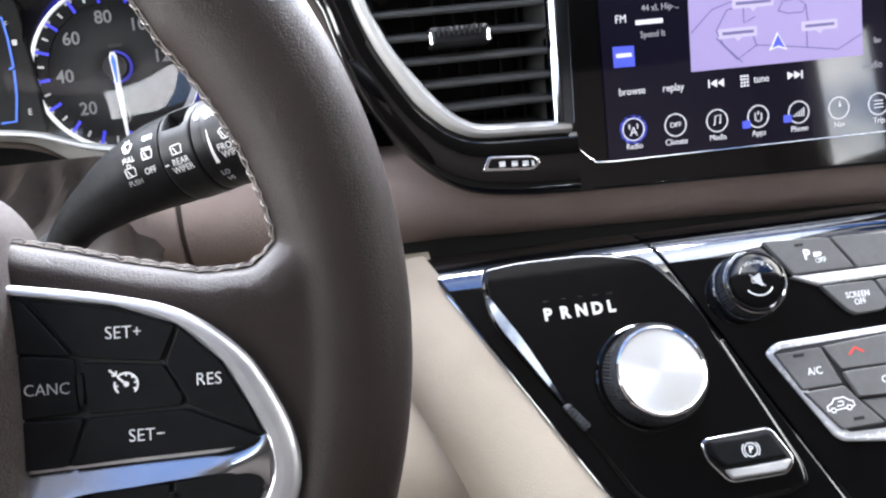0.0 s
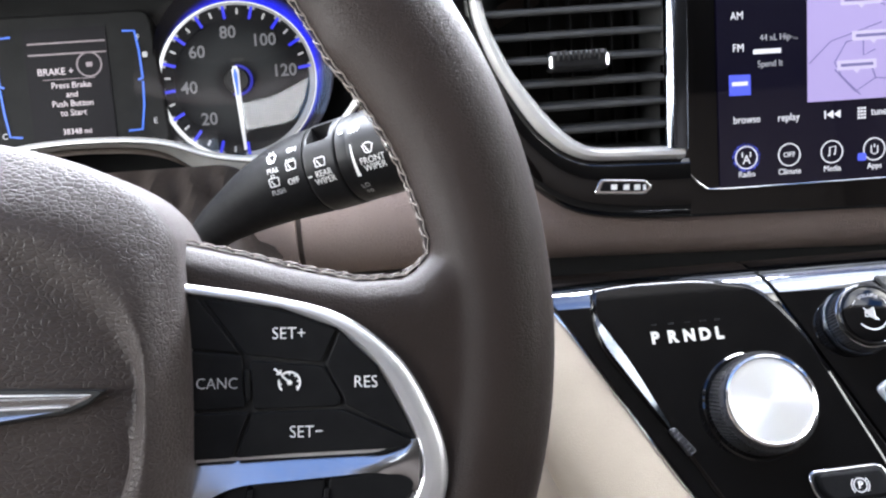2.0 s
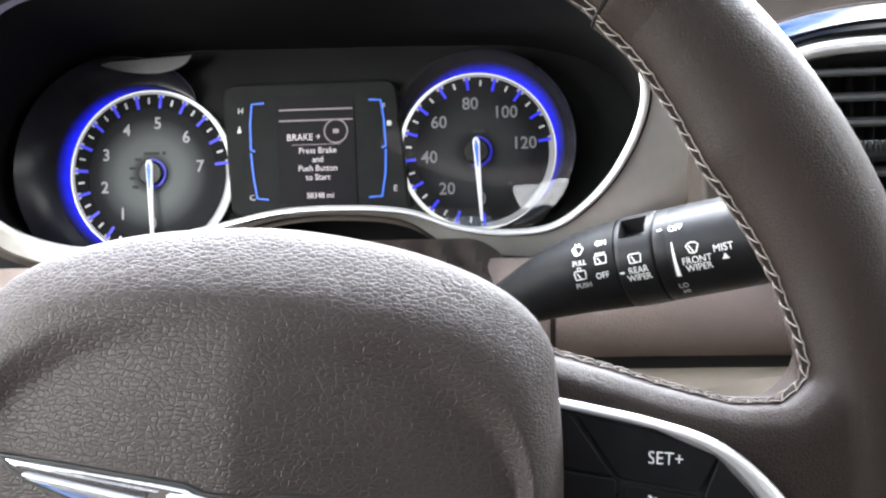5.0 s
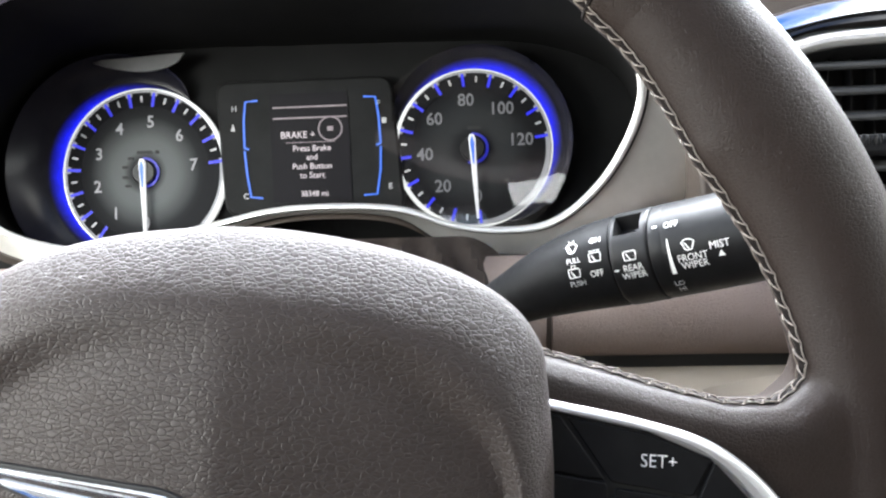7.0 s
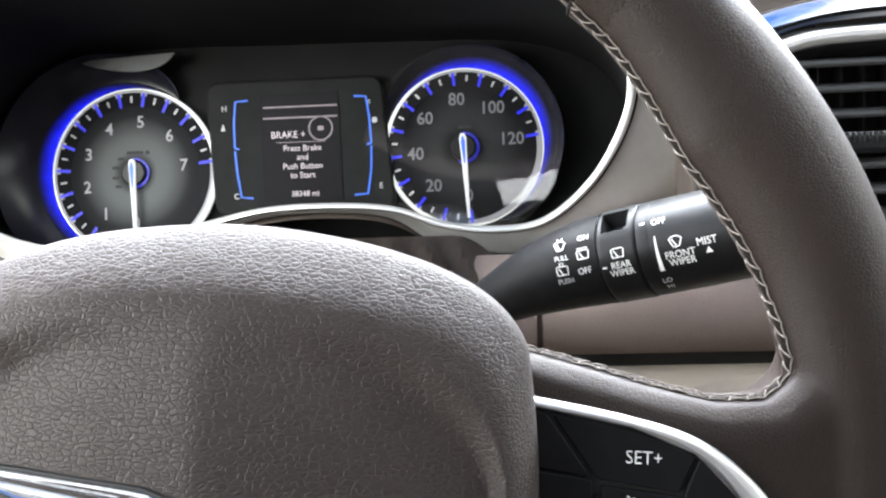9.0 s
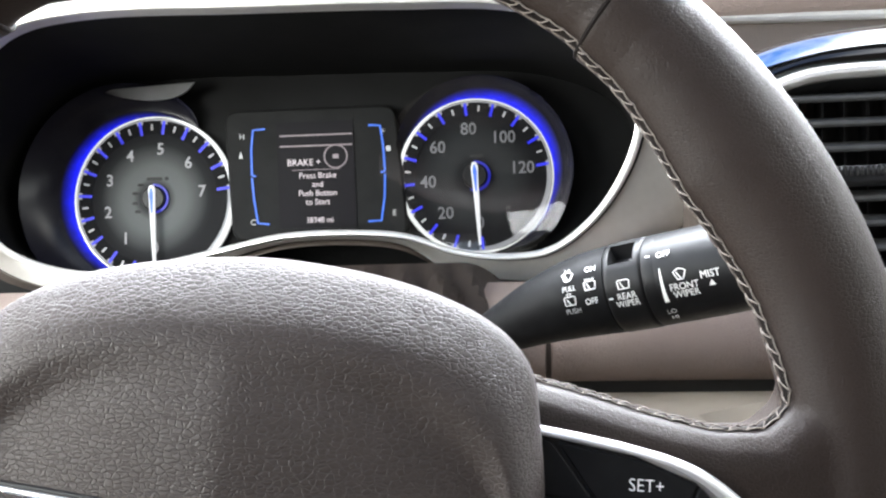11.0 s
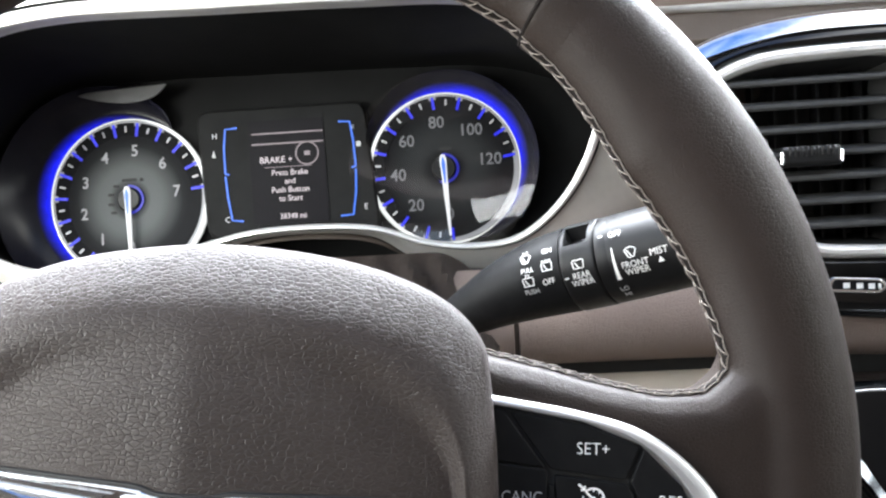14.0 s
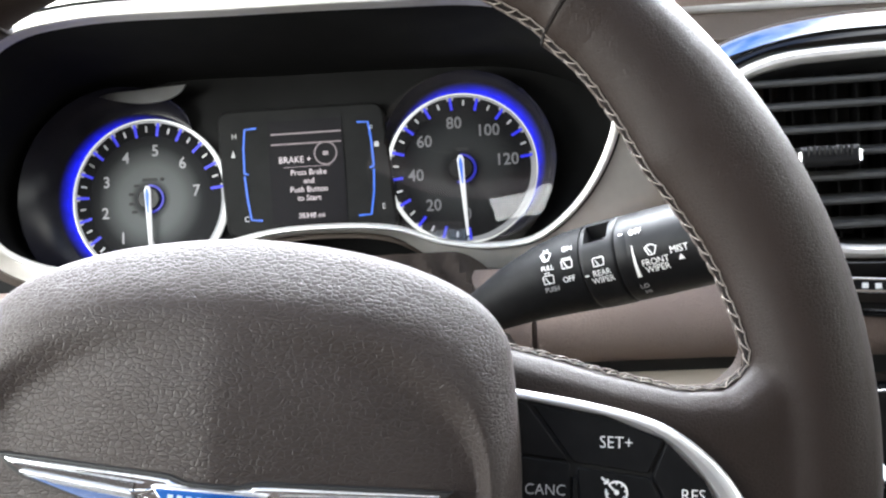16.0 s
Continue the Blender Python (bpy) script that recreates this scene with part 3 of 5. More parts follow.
    for i in range(25):
        v = 0.043 - 0.20 * i / 24
        x0 = 0.0415 + (0.042 - v) * 0.564
        w = 0.057
        sink = max(0.0, v - 0.005) * 0.6
        rows.append([(x0 + 0.004, v, -0.0015), (x0 - w * 0.25, v, -0.0022), (x0 - w * 0.5, v - 0.001, -0.0040), (x0 - w * 0.72, v - 0.002, -0.0072), (x0 - w * 0.88, v - 0.004, -0.012), (x0 - w * 0.97, v - 0.006, -0.019), (x0 - w * 1.0, v - 0.010, -0.030), (x0 - w * 0.98, v - 0.02, -0.07)])
        rows[-1] = [(x, y, z - sink * min(1.0, max(0.0, (x0 - x) / w))) for x, y, z in rows[-1]]
    part("console_cheek", sheet(rows), CREAM, d, "cream vinyl console cheek", m=CONSOLE)
    # a black box paints the shade in the gap under the band
    part("shade_box", box(-0.55, 0.6, 0.472, 0.60, 0.86, 0.925), SHADOW, d, "black box painting the shade below the band", smooth=False)
    part("inner_wall", box(-0.6, 0.75, 0.66, 0.68, 0.5, 1.16), CAVE, d, smooth=False)
    part("side_face", prism(rounded(mm([(4, -12), (14, -12), (20, 60), (18, 146), (-8, 146), (-2, 60)]), 0.004), -0.07, -0.022, 0.003), DASH, d, m=SCREEN)
    part("column_shroud", box(-0.30, -0.135, 0.34, 0.6, 0.88, 0.950, 0.015), DASH, d, "brown steering column cover")
    rows = []
    for i in range(61):
        x = -0.34 + 0.245 * i / 60
        side = max(0.0, (x + 0.135) / 0.04)
        rows.append([])
        for j in range(13):
            f = j / 12
            fold = math.sin(x * 240 + 2.4 * math.sin(f * 5 + x * 30)) * 0.0055 * math.sin(math.pi * f) ** 0.5
            rows[-1].append((x, 0.385 + 0.125 * f + fold * 0.6, 0.950 + 0.028 * f + fold - 0.035 * side**2))
    part("column_boot", sheet(rows), BOOT, d, "brown folded boot round the column")
    part("upper_face", prism(mm(rect(165, 136, 380, 14)), -0.06, -0.009), DASH, d, m=SCREEN)
    part("silver_line", strip(catmull(mm([(-40, 151.6), (0, 150.6), (60, 149.2), (112, 148.2), (345, 143.7)]), 6), catmull(mm([(-40, 145.8), (0, 144.8), (60, 143.3), (112, 142.3), (345, 137.8)]), 6), domed(-0.012, -0.004)), SILVER, d, "satin silver line", m=SCREEN)
    # top of the dashboard: behind the hood, and lower beside it
    prof = catmull([(0, 0.510, 1.146), (0, 0.498, 1.154), (0, 0.505, 1.164), (0, 0.56, 1.170), (0, 0.80, 1.166), (0, 1.25, 1.11)], 6)
    part("dash_top", sheet([[(x, p.y, p.z) for p in prof] for x in (-0.9, -0.6, -0.3, -0.01)]), BAND, d, "brown dashboard top")
    prof = catmull([(0, 0.500, 1.110), (0, 0.488, 1.120), (0, 0.492, 1.134), (0, 0.53, 1.146), (0, 0.66, 1.155), (0, 0.80, 1.155), (0, 1.25, 1.11)], 6)
    part("dash_top", sheet([[(x, p.y, p.z) for p in prof] for x in (-0.012, 0.1, 0.3, 0.6, 0.9, 1.3)]), BAND, d, "brown dashboard top")
    return d


dashboard()


# ---- steering wheel ----
CX, CY, CZ, RR = -0.002, 0.0142, -0.0372, 0.1866
STITCH_CTRL = [(27.5, 181.5), (61.5, 171.4), (83, 161.4), (95.8, 153.9), (106.6, 143.7), (115, 131.2), (124.9, 113.3), (134.1, 99.3), (146.9, 80.5), (158, 63.5), (165.5, 52), (163.5, 43), (155, 35.5), (141, 34.5), (122, 38), (104, 42.5), (83, 47)]
SPOKE_CTRL = [(60, 50), (83, 47.5), (104, 43), (122, 38.5), (141, 35), (155, 36), (163, 43.5), (166, 53), (172, 66), (184, 40), (186, 0), (176, -50), (150, -100), (120, -110), (60, -70)]


def on_rim(a):
    """Half width and half depth of the grip at the angle, and the point on its centre line."""
    d = math.degrees(a) % 360
    h = float(np.interp(d, [0, 10, 20, 35, 45, 54, 90, 130, 240, 300, 360], [0.0198, 0.0200, 0.0206, 0.0230, 0.0209, 0.0190, 0.0180, 0.0174, 0.0180, 0.0196, 0.0198]))
    low = 0.0009 if 55.2 < d < 124.8 else 0.0
    r = RR + 0.0201 - h
    return h - low, 0.0171 - low, Vector((CX + r * math.cos(a), CY + r * math.sin(a), CZ))


def even(path, step):
    """The same path in steps of equal length."""
    out, left = [path[0].copy()], step
    for a, b in zip(path, path[1:]):
        d, seg = (b - a).length, 0.0
        while d - seg >= left:
            seg += left
            out.append(a.lerp(b, seg / d))
            left = step
        left -= d - seg
    return out


def radial(p):
    return (p.x - CX, p.y - CY, 0)


def steering_wheel():
    w = empty("steering_wheel", WHEEL, "brown leather steering wheel with silver spoke trim, turned slightly clockwise", "steering wheel")
    n = 360
    grip = bmesh.new()
    hs = [on_rim(2 * math.pi * i / n) for i in range(n)]
    sweep([p for h, e, p in hs], [h for h, e, p in hs], [e for h, e, p in hs], radial, grip, closed=True, n=24)
    spoke = mm(SPOKE_CTRL)
    prism(spoke, -0.054, -0.0235, 0.012, grip)
    prism([(-x, y) for x, y in spoke], -0.054, -0.0235, 0.012, grip)
    prism(rounded(rect(0.0, -0.13, 0.05, 0.14), 0.01), -0.05, -0.03, 0.008, grip)
    g = part("grip", grip, RIM, w)
    rm = g.modifiers.new("join", "REMESH")
    rm.mode, rm.voxel_size, rm.use_smooth_shade = "VOXEL", 0.0014, True
    sm = g.modifiers.new("soften", "SMOOTH")
    sm.factor, sm.iterations = 0.5, 12
    # leather wraps that end proud of the next one, with turned-in joints
    wraps = []
    for a0, a1 in ((46, 55.0), (134, 125.0)):
        path, ha, hb = [], [], []
        for k in range(15):
            f = k / 14
            h, e, p = on_rim(radians(a0 + (a1 - a0) * f))
            up = -0.0014 + 0.0028 * f - (0.0007 if k == 14 else 0)
            path.append(p)
            ha.append(h + up)
            hb.append(e + up)
        wrap = part("leather_wrap", sweep(path, ha, hb, radial, n=48), RIM, w, "proud end of a leather wrap")
        wraps.append(wrap)
    for deg in (55.4, 124.6):
        h, e, p = on_rim(radians(54.9 if deg < 90 else 125.1))
        u, m2 = Vector((math.cos(radians(deg)), math.sin(radians(deg)), 0)), Vector((0, 0, 1))
        loop = [p + u * (h + 0.0003) * math.cos(2 * math.pi * i / 48) + m2 * (e + 0.0003) * math.sin(2 * math.pi * i / 48) for i in range(48)]
        part("joint", sweep(loop, 0.0010, 0.0010, lambda q: (q.x - p.x, q.y - p.y, q.z - p.z), closed=True, n=8), SEAM, w, "dark joint between leather wraps")
    bpy.context.view_layer.update()
    stitching(w, g, wraps[0])
    airbag_cover(w)
    emblem(w)
    spoke_controls(w)
    return w


def stitching(w, g, wrap):
    """Cross stitches laid on the leather along the inner edge."""
    from mathutils.bvhtree import BVHTree
    tree = BVHTree.FromObject(g, bpy.context.evaluated_depsgraph_get())
    proud = BVHTree.FromObject(wrap, bpy.context.evaluated_depsgraph_get())
    guide = even(catmull([(x, y, -0.034) for x, y in mm(STITCH_CTRL)], 14), 0.0056)
    base = []
    for p in guide:
        at, nor, _, _ = tree.find_nearest(p)
        over = proud.ray_cast(at + nor * 0.01, -nor, 0.0105)
        at = over[0] or at
        base.append((at, nor))
    rnd = random.Random(4)
    bm = bmesh.new()
    left, right = [], []
    for i, (p, nor) in enumerate(base):
        t = (base[min(i + 1, len(base) - 1)][0] - base[max(i - 1, 0)][0]).normalized()
        s = nor.cross(t).normalized()
        j = rnd.uniform(-0.0004, 0.0004)
        left.append(p + s * (0.0021 + j) + nor * 0.0002 + t * rnd.uniform(-0.0004, 0.0004))
        right.append(p - s * (0.0021 - j) + nor * 0.0002 + t * (0.0012 + rnd.uniform(-0.0004, 0.0004)))
    for i in range(len(base) - 1):
        nor = base[i][1]
        for a, b, up in ((left[i], left[i + 1], 0.0005), (right[i], right[i + 1], 0.0005), (right[i], left[i + 1], 0.0009)):
            lift = nor * (up + rnd.uniform(-0.0002, 0.0002))
            sweep([a, a.lerp(b, 0.2) + lift * 0.7, a.lerp(b, 0.5) + lift, a.lerp(b, 0.8) + lift * 0.7, b], 0.00027, 0.00025, nor, bm, n=6)
    part("stitching", bm, THREAD, w, "beige hand stitching")
    # the folded seam under the stitches
    part("seam", sweep([p + n * 0.00002 for p, n in base], 0.0016, 0.0003, lambda q: (0.3, 0.2, 1), n=8), SEAM, w, "dark leather seam")


FOLD = 0.13


def airbag_cover(w):
    outer = [(0, 78.7), (33, 75.7), (57.5, 69.6), (74.5, 61.2), (84.2, 50.5), (87.3, 38.5), (90.2, 12), (90.8, -30), (87.5, -62), (65, -84), (0, -92)]
    inner = [(0, 49.5), (29, 47.5), (48, 42.5), (60.5, 35.5), (70, 27.5), (75.8, 18.5), (78.8, 8), (78.8, -6), (77.2, -17), (74, -27.5), (66.5, -39), (41, -48), (0, -52)]
    outer[-1:-1] = [(44, -89), (22, -91.5)]

    def loop(half):
        return catmull(mm(half + [(-x, y) for x, y in half[-2:0:-1]]), 7, True)

    lo, li = loop(outer), loop(inner)
    bm = bmesh.new()
    rings = []
    # share from the edge to the inner line, height, and how far the middle fold reaches
    rim = catmull([(0.0, -0.036, 0), (0.03, -0.0305, 0), (0.12, -0.0270, 0), (0.3, -0.0226, 0.02), (0.5, -0.0183, 0.06), (0.68, -0.0151, 0.14), (0.84, -0.0132, 0.24), (1.0, -0.0121, 0.57), (1.15, -0.0113, 0.90), (1.3, -0.0107, 1.0)], 3)
    rings.append([bm.verts.new((p.x, p.y, -0.058)) for p in lo])
    shares = [0.0]
    for s, z, fold in rim:
        rings.append([bm.verts.new((*(p.lerp(q, s)), z)) for p, q in zip(lo, li)])
        shares.append(fold)
    last = [p.lerp(q, 1.3) for p, q in zip(lo, li)]
    for s, z in ((0.9, -0.0098), (0.8, -0.0092), (0.6, -0.0087), (0.45, -0.0085), (0.3, -0.0084), (0.2, -0.0084), (0.1, -0.0084), (0.04, -0.0084)):
        rings.append([bm.verts.new((q.x * s, q.y * s, z)) for q in last])
        shares.append(1.0)
    # an upright fold down the middle, and a valley inside the border
    for share, row in zip(shares, rings):
        for v in row:
            v.co.z += 0.013 if row is not rings[0] else 0.0
            v.co.z -= FOLD * share * (math.sqrt(v.co.x**2 + 0.0025**2) - 0.0025)
    for a, b in zip(rings, rings[1:]):
        for i in range(len(a)):
            bm.faces.new((a[i - 1], a[i], b[i], b[i - 1]))
    bm.faces.new(rings[-1])
    return part("airbag_cover", bm, PAD, w, "pebbled brown airbag cover")


def bent(bm):
    """Follows the pad, which falls away to both sides of its middle."""
    for v in bm.verts:
        v.co.z -= FOLD * abs(v.co.x)
    return bm


def emblem(w):
    m = pose(0.0010, 0.0010, 0.0097, 0, 0, -2.6)
    half = [(0, 3.0), (8, 3.1), (11.5, 4.2), (14, 4.7), (30, 4.9), (50, 5.3), (67, 5.5), (64, 2.9), (59.5, 0.6), (40, -3.2), (23, -6.4), (13, -8.6), (9, -9.1), (6, -8.5), (0, -6.8)]
    out = mm(half + [(-x, y) for x, y in half[-2:0:-1]])
    part("emblem_recess", bent(prism(inset(out[::-1], -0.0009), -0.0115, -0.0036, 0.0005)), SHADOW, w, "dark gap round the emblem", m=m)
    e = part("winged_emblem", bent(prism(out, -0.011, -0.0034, 0.0012)), CHROME, w, "winged chrome emblem", m=m)
    for s in (1, -1):
        def line(pts):
            return catmull([(s * x, y) for x, y in mm(pts)], 6)

        part("wing_rib", bent(strip(line([(6, 2.9), (11, 3.7), (14, 4.5), (40, 4.9), (65.5, 5.3)]), line([(6, 2.0), (12, 2.5), (16, 3.3), (40, 4.0), (64.5, 4.7)]), [(0, -0.0046), (0.1, -0.0040), (0.75, -0.0030), (0.9, -0.0028), (1, -0.004)])), BRIGHTTRIM, e, "raised upper wing rib")
        part("wing_rib", bent(strip(line([(19, 3.0), (40, 3.7), (64, 4.5)]), line([(20.5, 2.1), (40, 3.0), (63, 4.0)]), [(0, -0.0042), (0.1, -0.0036), (0.75, -0.0027), (0.9, -0.0025), (1, -0.004)])), CHROME, e, "raised lower wing rib")
        part("wing_panel", bent(strip(line([(22.5, 2.0), (40, 2.8), (62.5, 3.8)]), line([(23.5, -0.2), (40, 0.8), (60, 1.9)]), [(0, -0.004), (0.1, -0.0027), (0.9, -0.0031), (1, -0.004)])), MIRRORTRIM, e, "satin wing panel")
        part("wing_line", bent(strip(line([(22.5, -0.3), (40, 0.7), (60, 1.8)]), line([(23.5, -1.1), (40, 0.1), (58.5, 1.3)]), domed(-0.0045, -0.0020))), TRIM, e, "bright line under the wing panel")
        part("scroll", bent(strip(line([(16.5, 1.9), (18.5, 0.9), (23.5, 0.2)]), line([(15.0, 0.0), (18, -0.6), (22.5, -0.8)]), domed(-0.004, -0.0012))), CHROME, e, "polished scroll beside the shield")
        part("scroll", bent(strip(line([(22, -1.2), (17, -3.0), (10.5, -4.6)]), line([(20, -2.0), (16, -3.6), (10, -5.0)]), domed(-0.004, -0.0008))), CHROME, e, "thin curved rib below the scroll")
    top = catmull(mm([(-58.5, 1.2), (-40, 0.0), (-23, -1.2), (-13, -2.9), (0, -3.6), (13, -2.9), (23, -1.2), (40, 0.0), (58.5, 1.2)]), 6)
    low = catmull(mm([(-59, 0.8), (-40, -3.0), (-23, -6.2), (-9.5, -8.9), (0, -6.7), (9.5, -8.9), (23, -6.2), (40, -3.0), (59, 0.8)]), 6)
    rows = []
    for p, q in zip(top, low):
        rise = 0.72 * abs(p.y - q.y)
        rows.append([(p.x, p.y, -0.0036), (*p.lerp(q, 0.06), -0.0032), (*p.lerp(q, 0.94), -0.0032 + rise * 0.94), (q.x, q.y, -0.0036 + rise)])
        rows[-1].append((q.x, q.y - 0.0002, -0.006))
    part("lower_facet", bent(sheet(rows)), MIRRORTRIM, e, "polished lower facet mirroring the sky")
    plaque = [(-15.8, 1.7), (0, 2.1), (15.8, 1.7), (14.2, -0.2), (11.5, -2.2), (8.5, -2.9), (0, -3.2), (-8.5, -2.9), (-11.5, -2.2), (-14.2, -0.2)]
    part("shield_rim", bent(prism(inset(mm(plaque)[::-1], -0.0006), -0.004, -0.0013, 0.0004)), TRIM, e, "bright rim round the shield")
    part("shield", bent(prism(rounded(mm(plaque), 0.0012), -0.004, -0.0009, 0.0003)), ENAMEL, e, "blue enamel shield")
    for x0, x1 in ((-11.2, -9.0), (-8.4, -6.2), (-5.6, -3.4), (-2.6, -0.4), (0.2, 2.4), (3.0, 5.0), (5.6, 7.6), (8.4, 10.6)):
        part("bar", bent(prism(mm([(x0, 0.6), (x1 - 0.5, 0.6), (x1 - 0.5, -1.1), (x0, -1.1)]), -0.0011, -0.0006)), PALEBLUE, e, "pale bar in place of a letter")


def spoke_controls(w):
    for s in (1, -1):
        def side(pts):
            return [(s * x, y) for x, y in mm(pts)]

        out = [(84, 34.2), (114, 29.6), (136, 23.4), (153, 10.2), (163.2, -6.8), (167.6, -21), (166.6, -34), (158, -52), (142, -67)]
        inn = [(84, 31.4), (116, 26.4), (133.5, 20), (146, 8.2), (154, -6), (158.6, -17), (158.6, -28), (150, -43), (136, -57)]
        plate = part("trim_plate", prism(side(out + [(84, -70)]), -0.04, -0.0232), TRIM, w, "satin silver trim", smooth=False)
        part("trim_rib", strip(catmull(side(out), 10), catmull(side(inn), 10), [(0, -0.0240), (0.04, -0.0220), (0.12, -0.0209), (0.3, -0.0202), (0.6, -0.0198), (0.88, -0.0198), (0.95, -0.0204), (1, -0.0235)]), TRIM, plate)
        top = catmull(side([(84, -19.8), (91, -19.5), (100, -19.1), (120, -18.4), (140, -17.8), (148, -17.3), (153, -16.4), (156.5, -14.8), (159, -14)]), 8)
        low = catmull(side([(84, -41), (89.5, -37), (95, -31.2), (104, -27.4), (120, -26.0), (140, -24.6), (148, -24.8), (154, -27.2), (158.4, -33)]), 8)
        rows = []
        for p, q in zip(top, low):
            # the bar leans back, and flattens where it runs into the outer band
            f = min(max((abs(p.x) - 0.146) / 0.013, 0), 1)
            f = f * f * (3 - 2 * f)
            rows.append([])
            for k in range(9):
                m = p.lerp(q, k / 8)
                fall = abs(p.y - m.y)
                lean = -0.0240 + 0.57 * min(0.0095, fall) + 0.5 * min(0.012, max(0.0, fall - 0.0095))
                level = -0.0200 - 0.0014 * (2 * k / 8 - 1) ** 2
                rows[-1].append((m.x, m.y, lean * (1 - f) + level * f))
            rows[-1].append((q.x, q.y - 0.0004, -0.0235))
        part("trim_rib", sheet(rows), MIRRORTRIM, plate, "cross bar mirroring the sky")
        up = part("upper_switch_bed", prism(side([(84, 31.2), (116, 26.2), (133.5, 19.8), (146, 8), (154, -6.5), (158, -15), (155.5, -17.4), (120, -18.4), (84, -20)]), -0.03, -0.0222), SHADOW, w, "dark gaps between buttons", smooth=False)
        low = part("lower_switch_bed", prism(side([(91.5, -33.6), (100, -28.6), (120, -25.8), (146, -24), (156, -24), (158.4, -28), (150, -43), (136, -57), (88, -61), (88, -42)]), -0.03, -0.0222), SHADOW, w, "dark gaps between buttons", smooth=False)
        keys = {
            "SET+": ([(92.8, 29.2), (116, 25.6), (133.4, 19.6), (128.8, 9.2), (106, 11.8)], (119, 18.2)),
            "CANC": ([(84, 13.8), (105, 11.6), (106, -4.1), (84, -5.2)], (97.5, 3.2)),
            "RES": ([(134.3, 19.2), (145.8, 8.0), (153.8, -6.4), (157, -14), (136, -3.6), (135.6, -1.4), (130.2, 8.6)], (142.3, 3.2)),
            "SET\u2212": ([(108.2, -5.6), (134.8, -5.0), (156.6, -14.9), (154.6, -17.1), (120, -18.2), (103, -19.2)], (124.3, -11.7)),
            "": ([(107.2, 10.3), (129.4, 8.2), (134.9, -1.8), (133.9, -4.2), (108.4, -4.7)], None),
            " ": ([(84, 30.6), (91.2, 29.4), (104.6, 12.2), (84, 14.4)], None),
            "  ": ([(84, -5.9), (107.2, -5.4), (102, -19.2), (84, -19.8)], None),
        }
        for word, (pts, at) in keys.items():
            key = part("button", prism(rounded(side(pts), 0.0012, 3), -0.026, -0.0205, 0.0005), BUTTON, up, "matt black button")
            if s > 0 and at:
                lettering(word, 0.0033 if word == "CANC" else 0.0036, at[0] / 1000, at[1] / 1000, -0.0204, PRINT if word == "CANC" else WHITE, key, squeeze=0.93, bold=-0.00007)
            if s > 0 and word == "":
                cruise_mark(key, 0.1192, 0.0034)
        part("rib", prism(rounded(side([(105.6, 7.4), (107.2, 7.2), (107.5, -1.6), (106.2, -1.8)]), 0.0005), -0.024, -0.0198, 0.0003), BUTTON, up, "raised rib")
        for x in (107.6, 130.6):
            part("rib", prism(rounded(side([(x - 0.9, -28.6), (x + 0.8, -28.4), (x + 0.2, -35.5), (x - 1.5, -35.7)]), 0.0006), -0.024, -0.0196, 0.0004), BUTTON, low, "raised rib")
        for pts in ([(94, -33.4), (101, -28.9), (107, -27), (105, -49), (89.5, -51), (89.5, -40)], [(108.2, -27), (130, -25.9), (128, -51), (106, -53)], [(131.2, -25.8), (146, -24.6), (155.5, -24.6), (157.4, -28), (149, -42.5), (136, -53), (129.5, -53)]):
            part("button", prism(rounded(side(pts), 0.0015, 3), -0.026, -0.0205, 0.0006), BUTTON, low, "matt black button")


def cruise_mark(key, x, y):
    bm = ring(0.0029, 0.0035, -0.0203, 24, radians(-45), radians(140), 0.0001, cx=x, cy=y)
    ring(0.0029, 0.0035, -0.0203, 10, radians(165), radians(225), 0.0001, bm, x, y)
    ring(0.0, 0.0008, -0.0203, 12, bm=bm, cx=x, cy=y, thick=0.0001)
    lines([[(x, y), (x - 0.0022, y + 0.0020)], [(x - 0.0046, y + 0.0043), (x - 0.0028, y + 0.0028)], [(x - 0.0039, y + 0.0026), (x - 0.0026, y + 0.0027), (x - 0.0027, y + 0.0039)]], 0.0006, -0.0203, 0.0001, bm)
    for a in (-30, 10, 50, 90, 190):
        c, sn = math.cos(radians(a)), math.sin(radians(a))
        lines([[(x + c * 0.0023, y + sn * 0.0023), (x + c * 0.0031, y + sn * 0.0031)]], 0.0005, -0.0203, 0.0001, bm)
    part("symbol", bm, WHITE, key, "white cruise control symbol", smooth=False)


steering_wheel()


# ---- wiper stalk ----
def wiper_stalk():
    m = frame_of((-0.0589, 0.358, 1.0100), (0.0498, -0.021, 0.0168), (0, 0.25, 1))
    s = empty("wiper_stalk", m, "black plastic wiper stalk with white printed symbols", "stalk")

    def tube(name, stations, mat, label=""):
        path = catmull([(x, y, z) for x, y, z, r in stations], 5)
        rad = [q.x for q in catmull([(r, 0, 0) for x, y, z, r in stations], 5)]
        return part(name, sweep([p / 1000 for p in path], [r / 1000 for r in rad], [r / 1000 for r in rad], (0, 0, 1), n=40), mat, s, label)

    tube("root", [(-100, -24, -18, 8.0), (-83, -16, -12, 8.8), (-67, -10, -7.2, 10.4), (-52, -6.4, -4.4, 12.6), (-37, -3.3, -2, 15.0), (-23, -1.3, -0.7, 16.9), (-10, -0.2, 0, 18.2), (1.4, 0, 0, 18.7)], BUTTON, "tapered stalk root")
    tube("gaiter", [(-110, -31, -23, 14), (-100, -25, -18.5, 13.5), (-91, -20, -15, 11.5), (-87, -18, -13, 9.2)], SHADOW, "black rubber gaiter at the column")
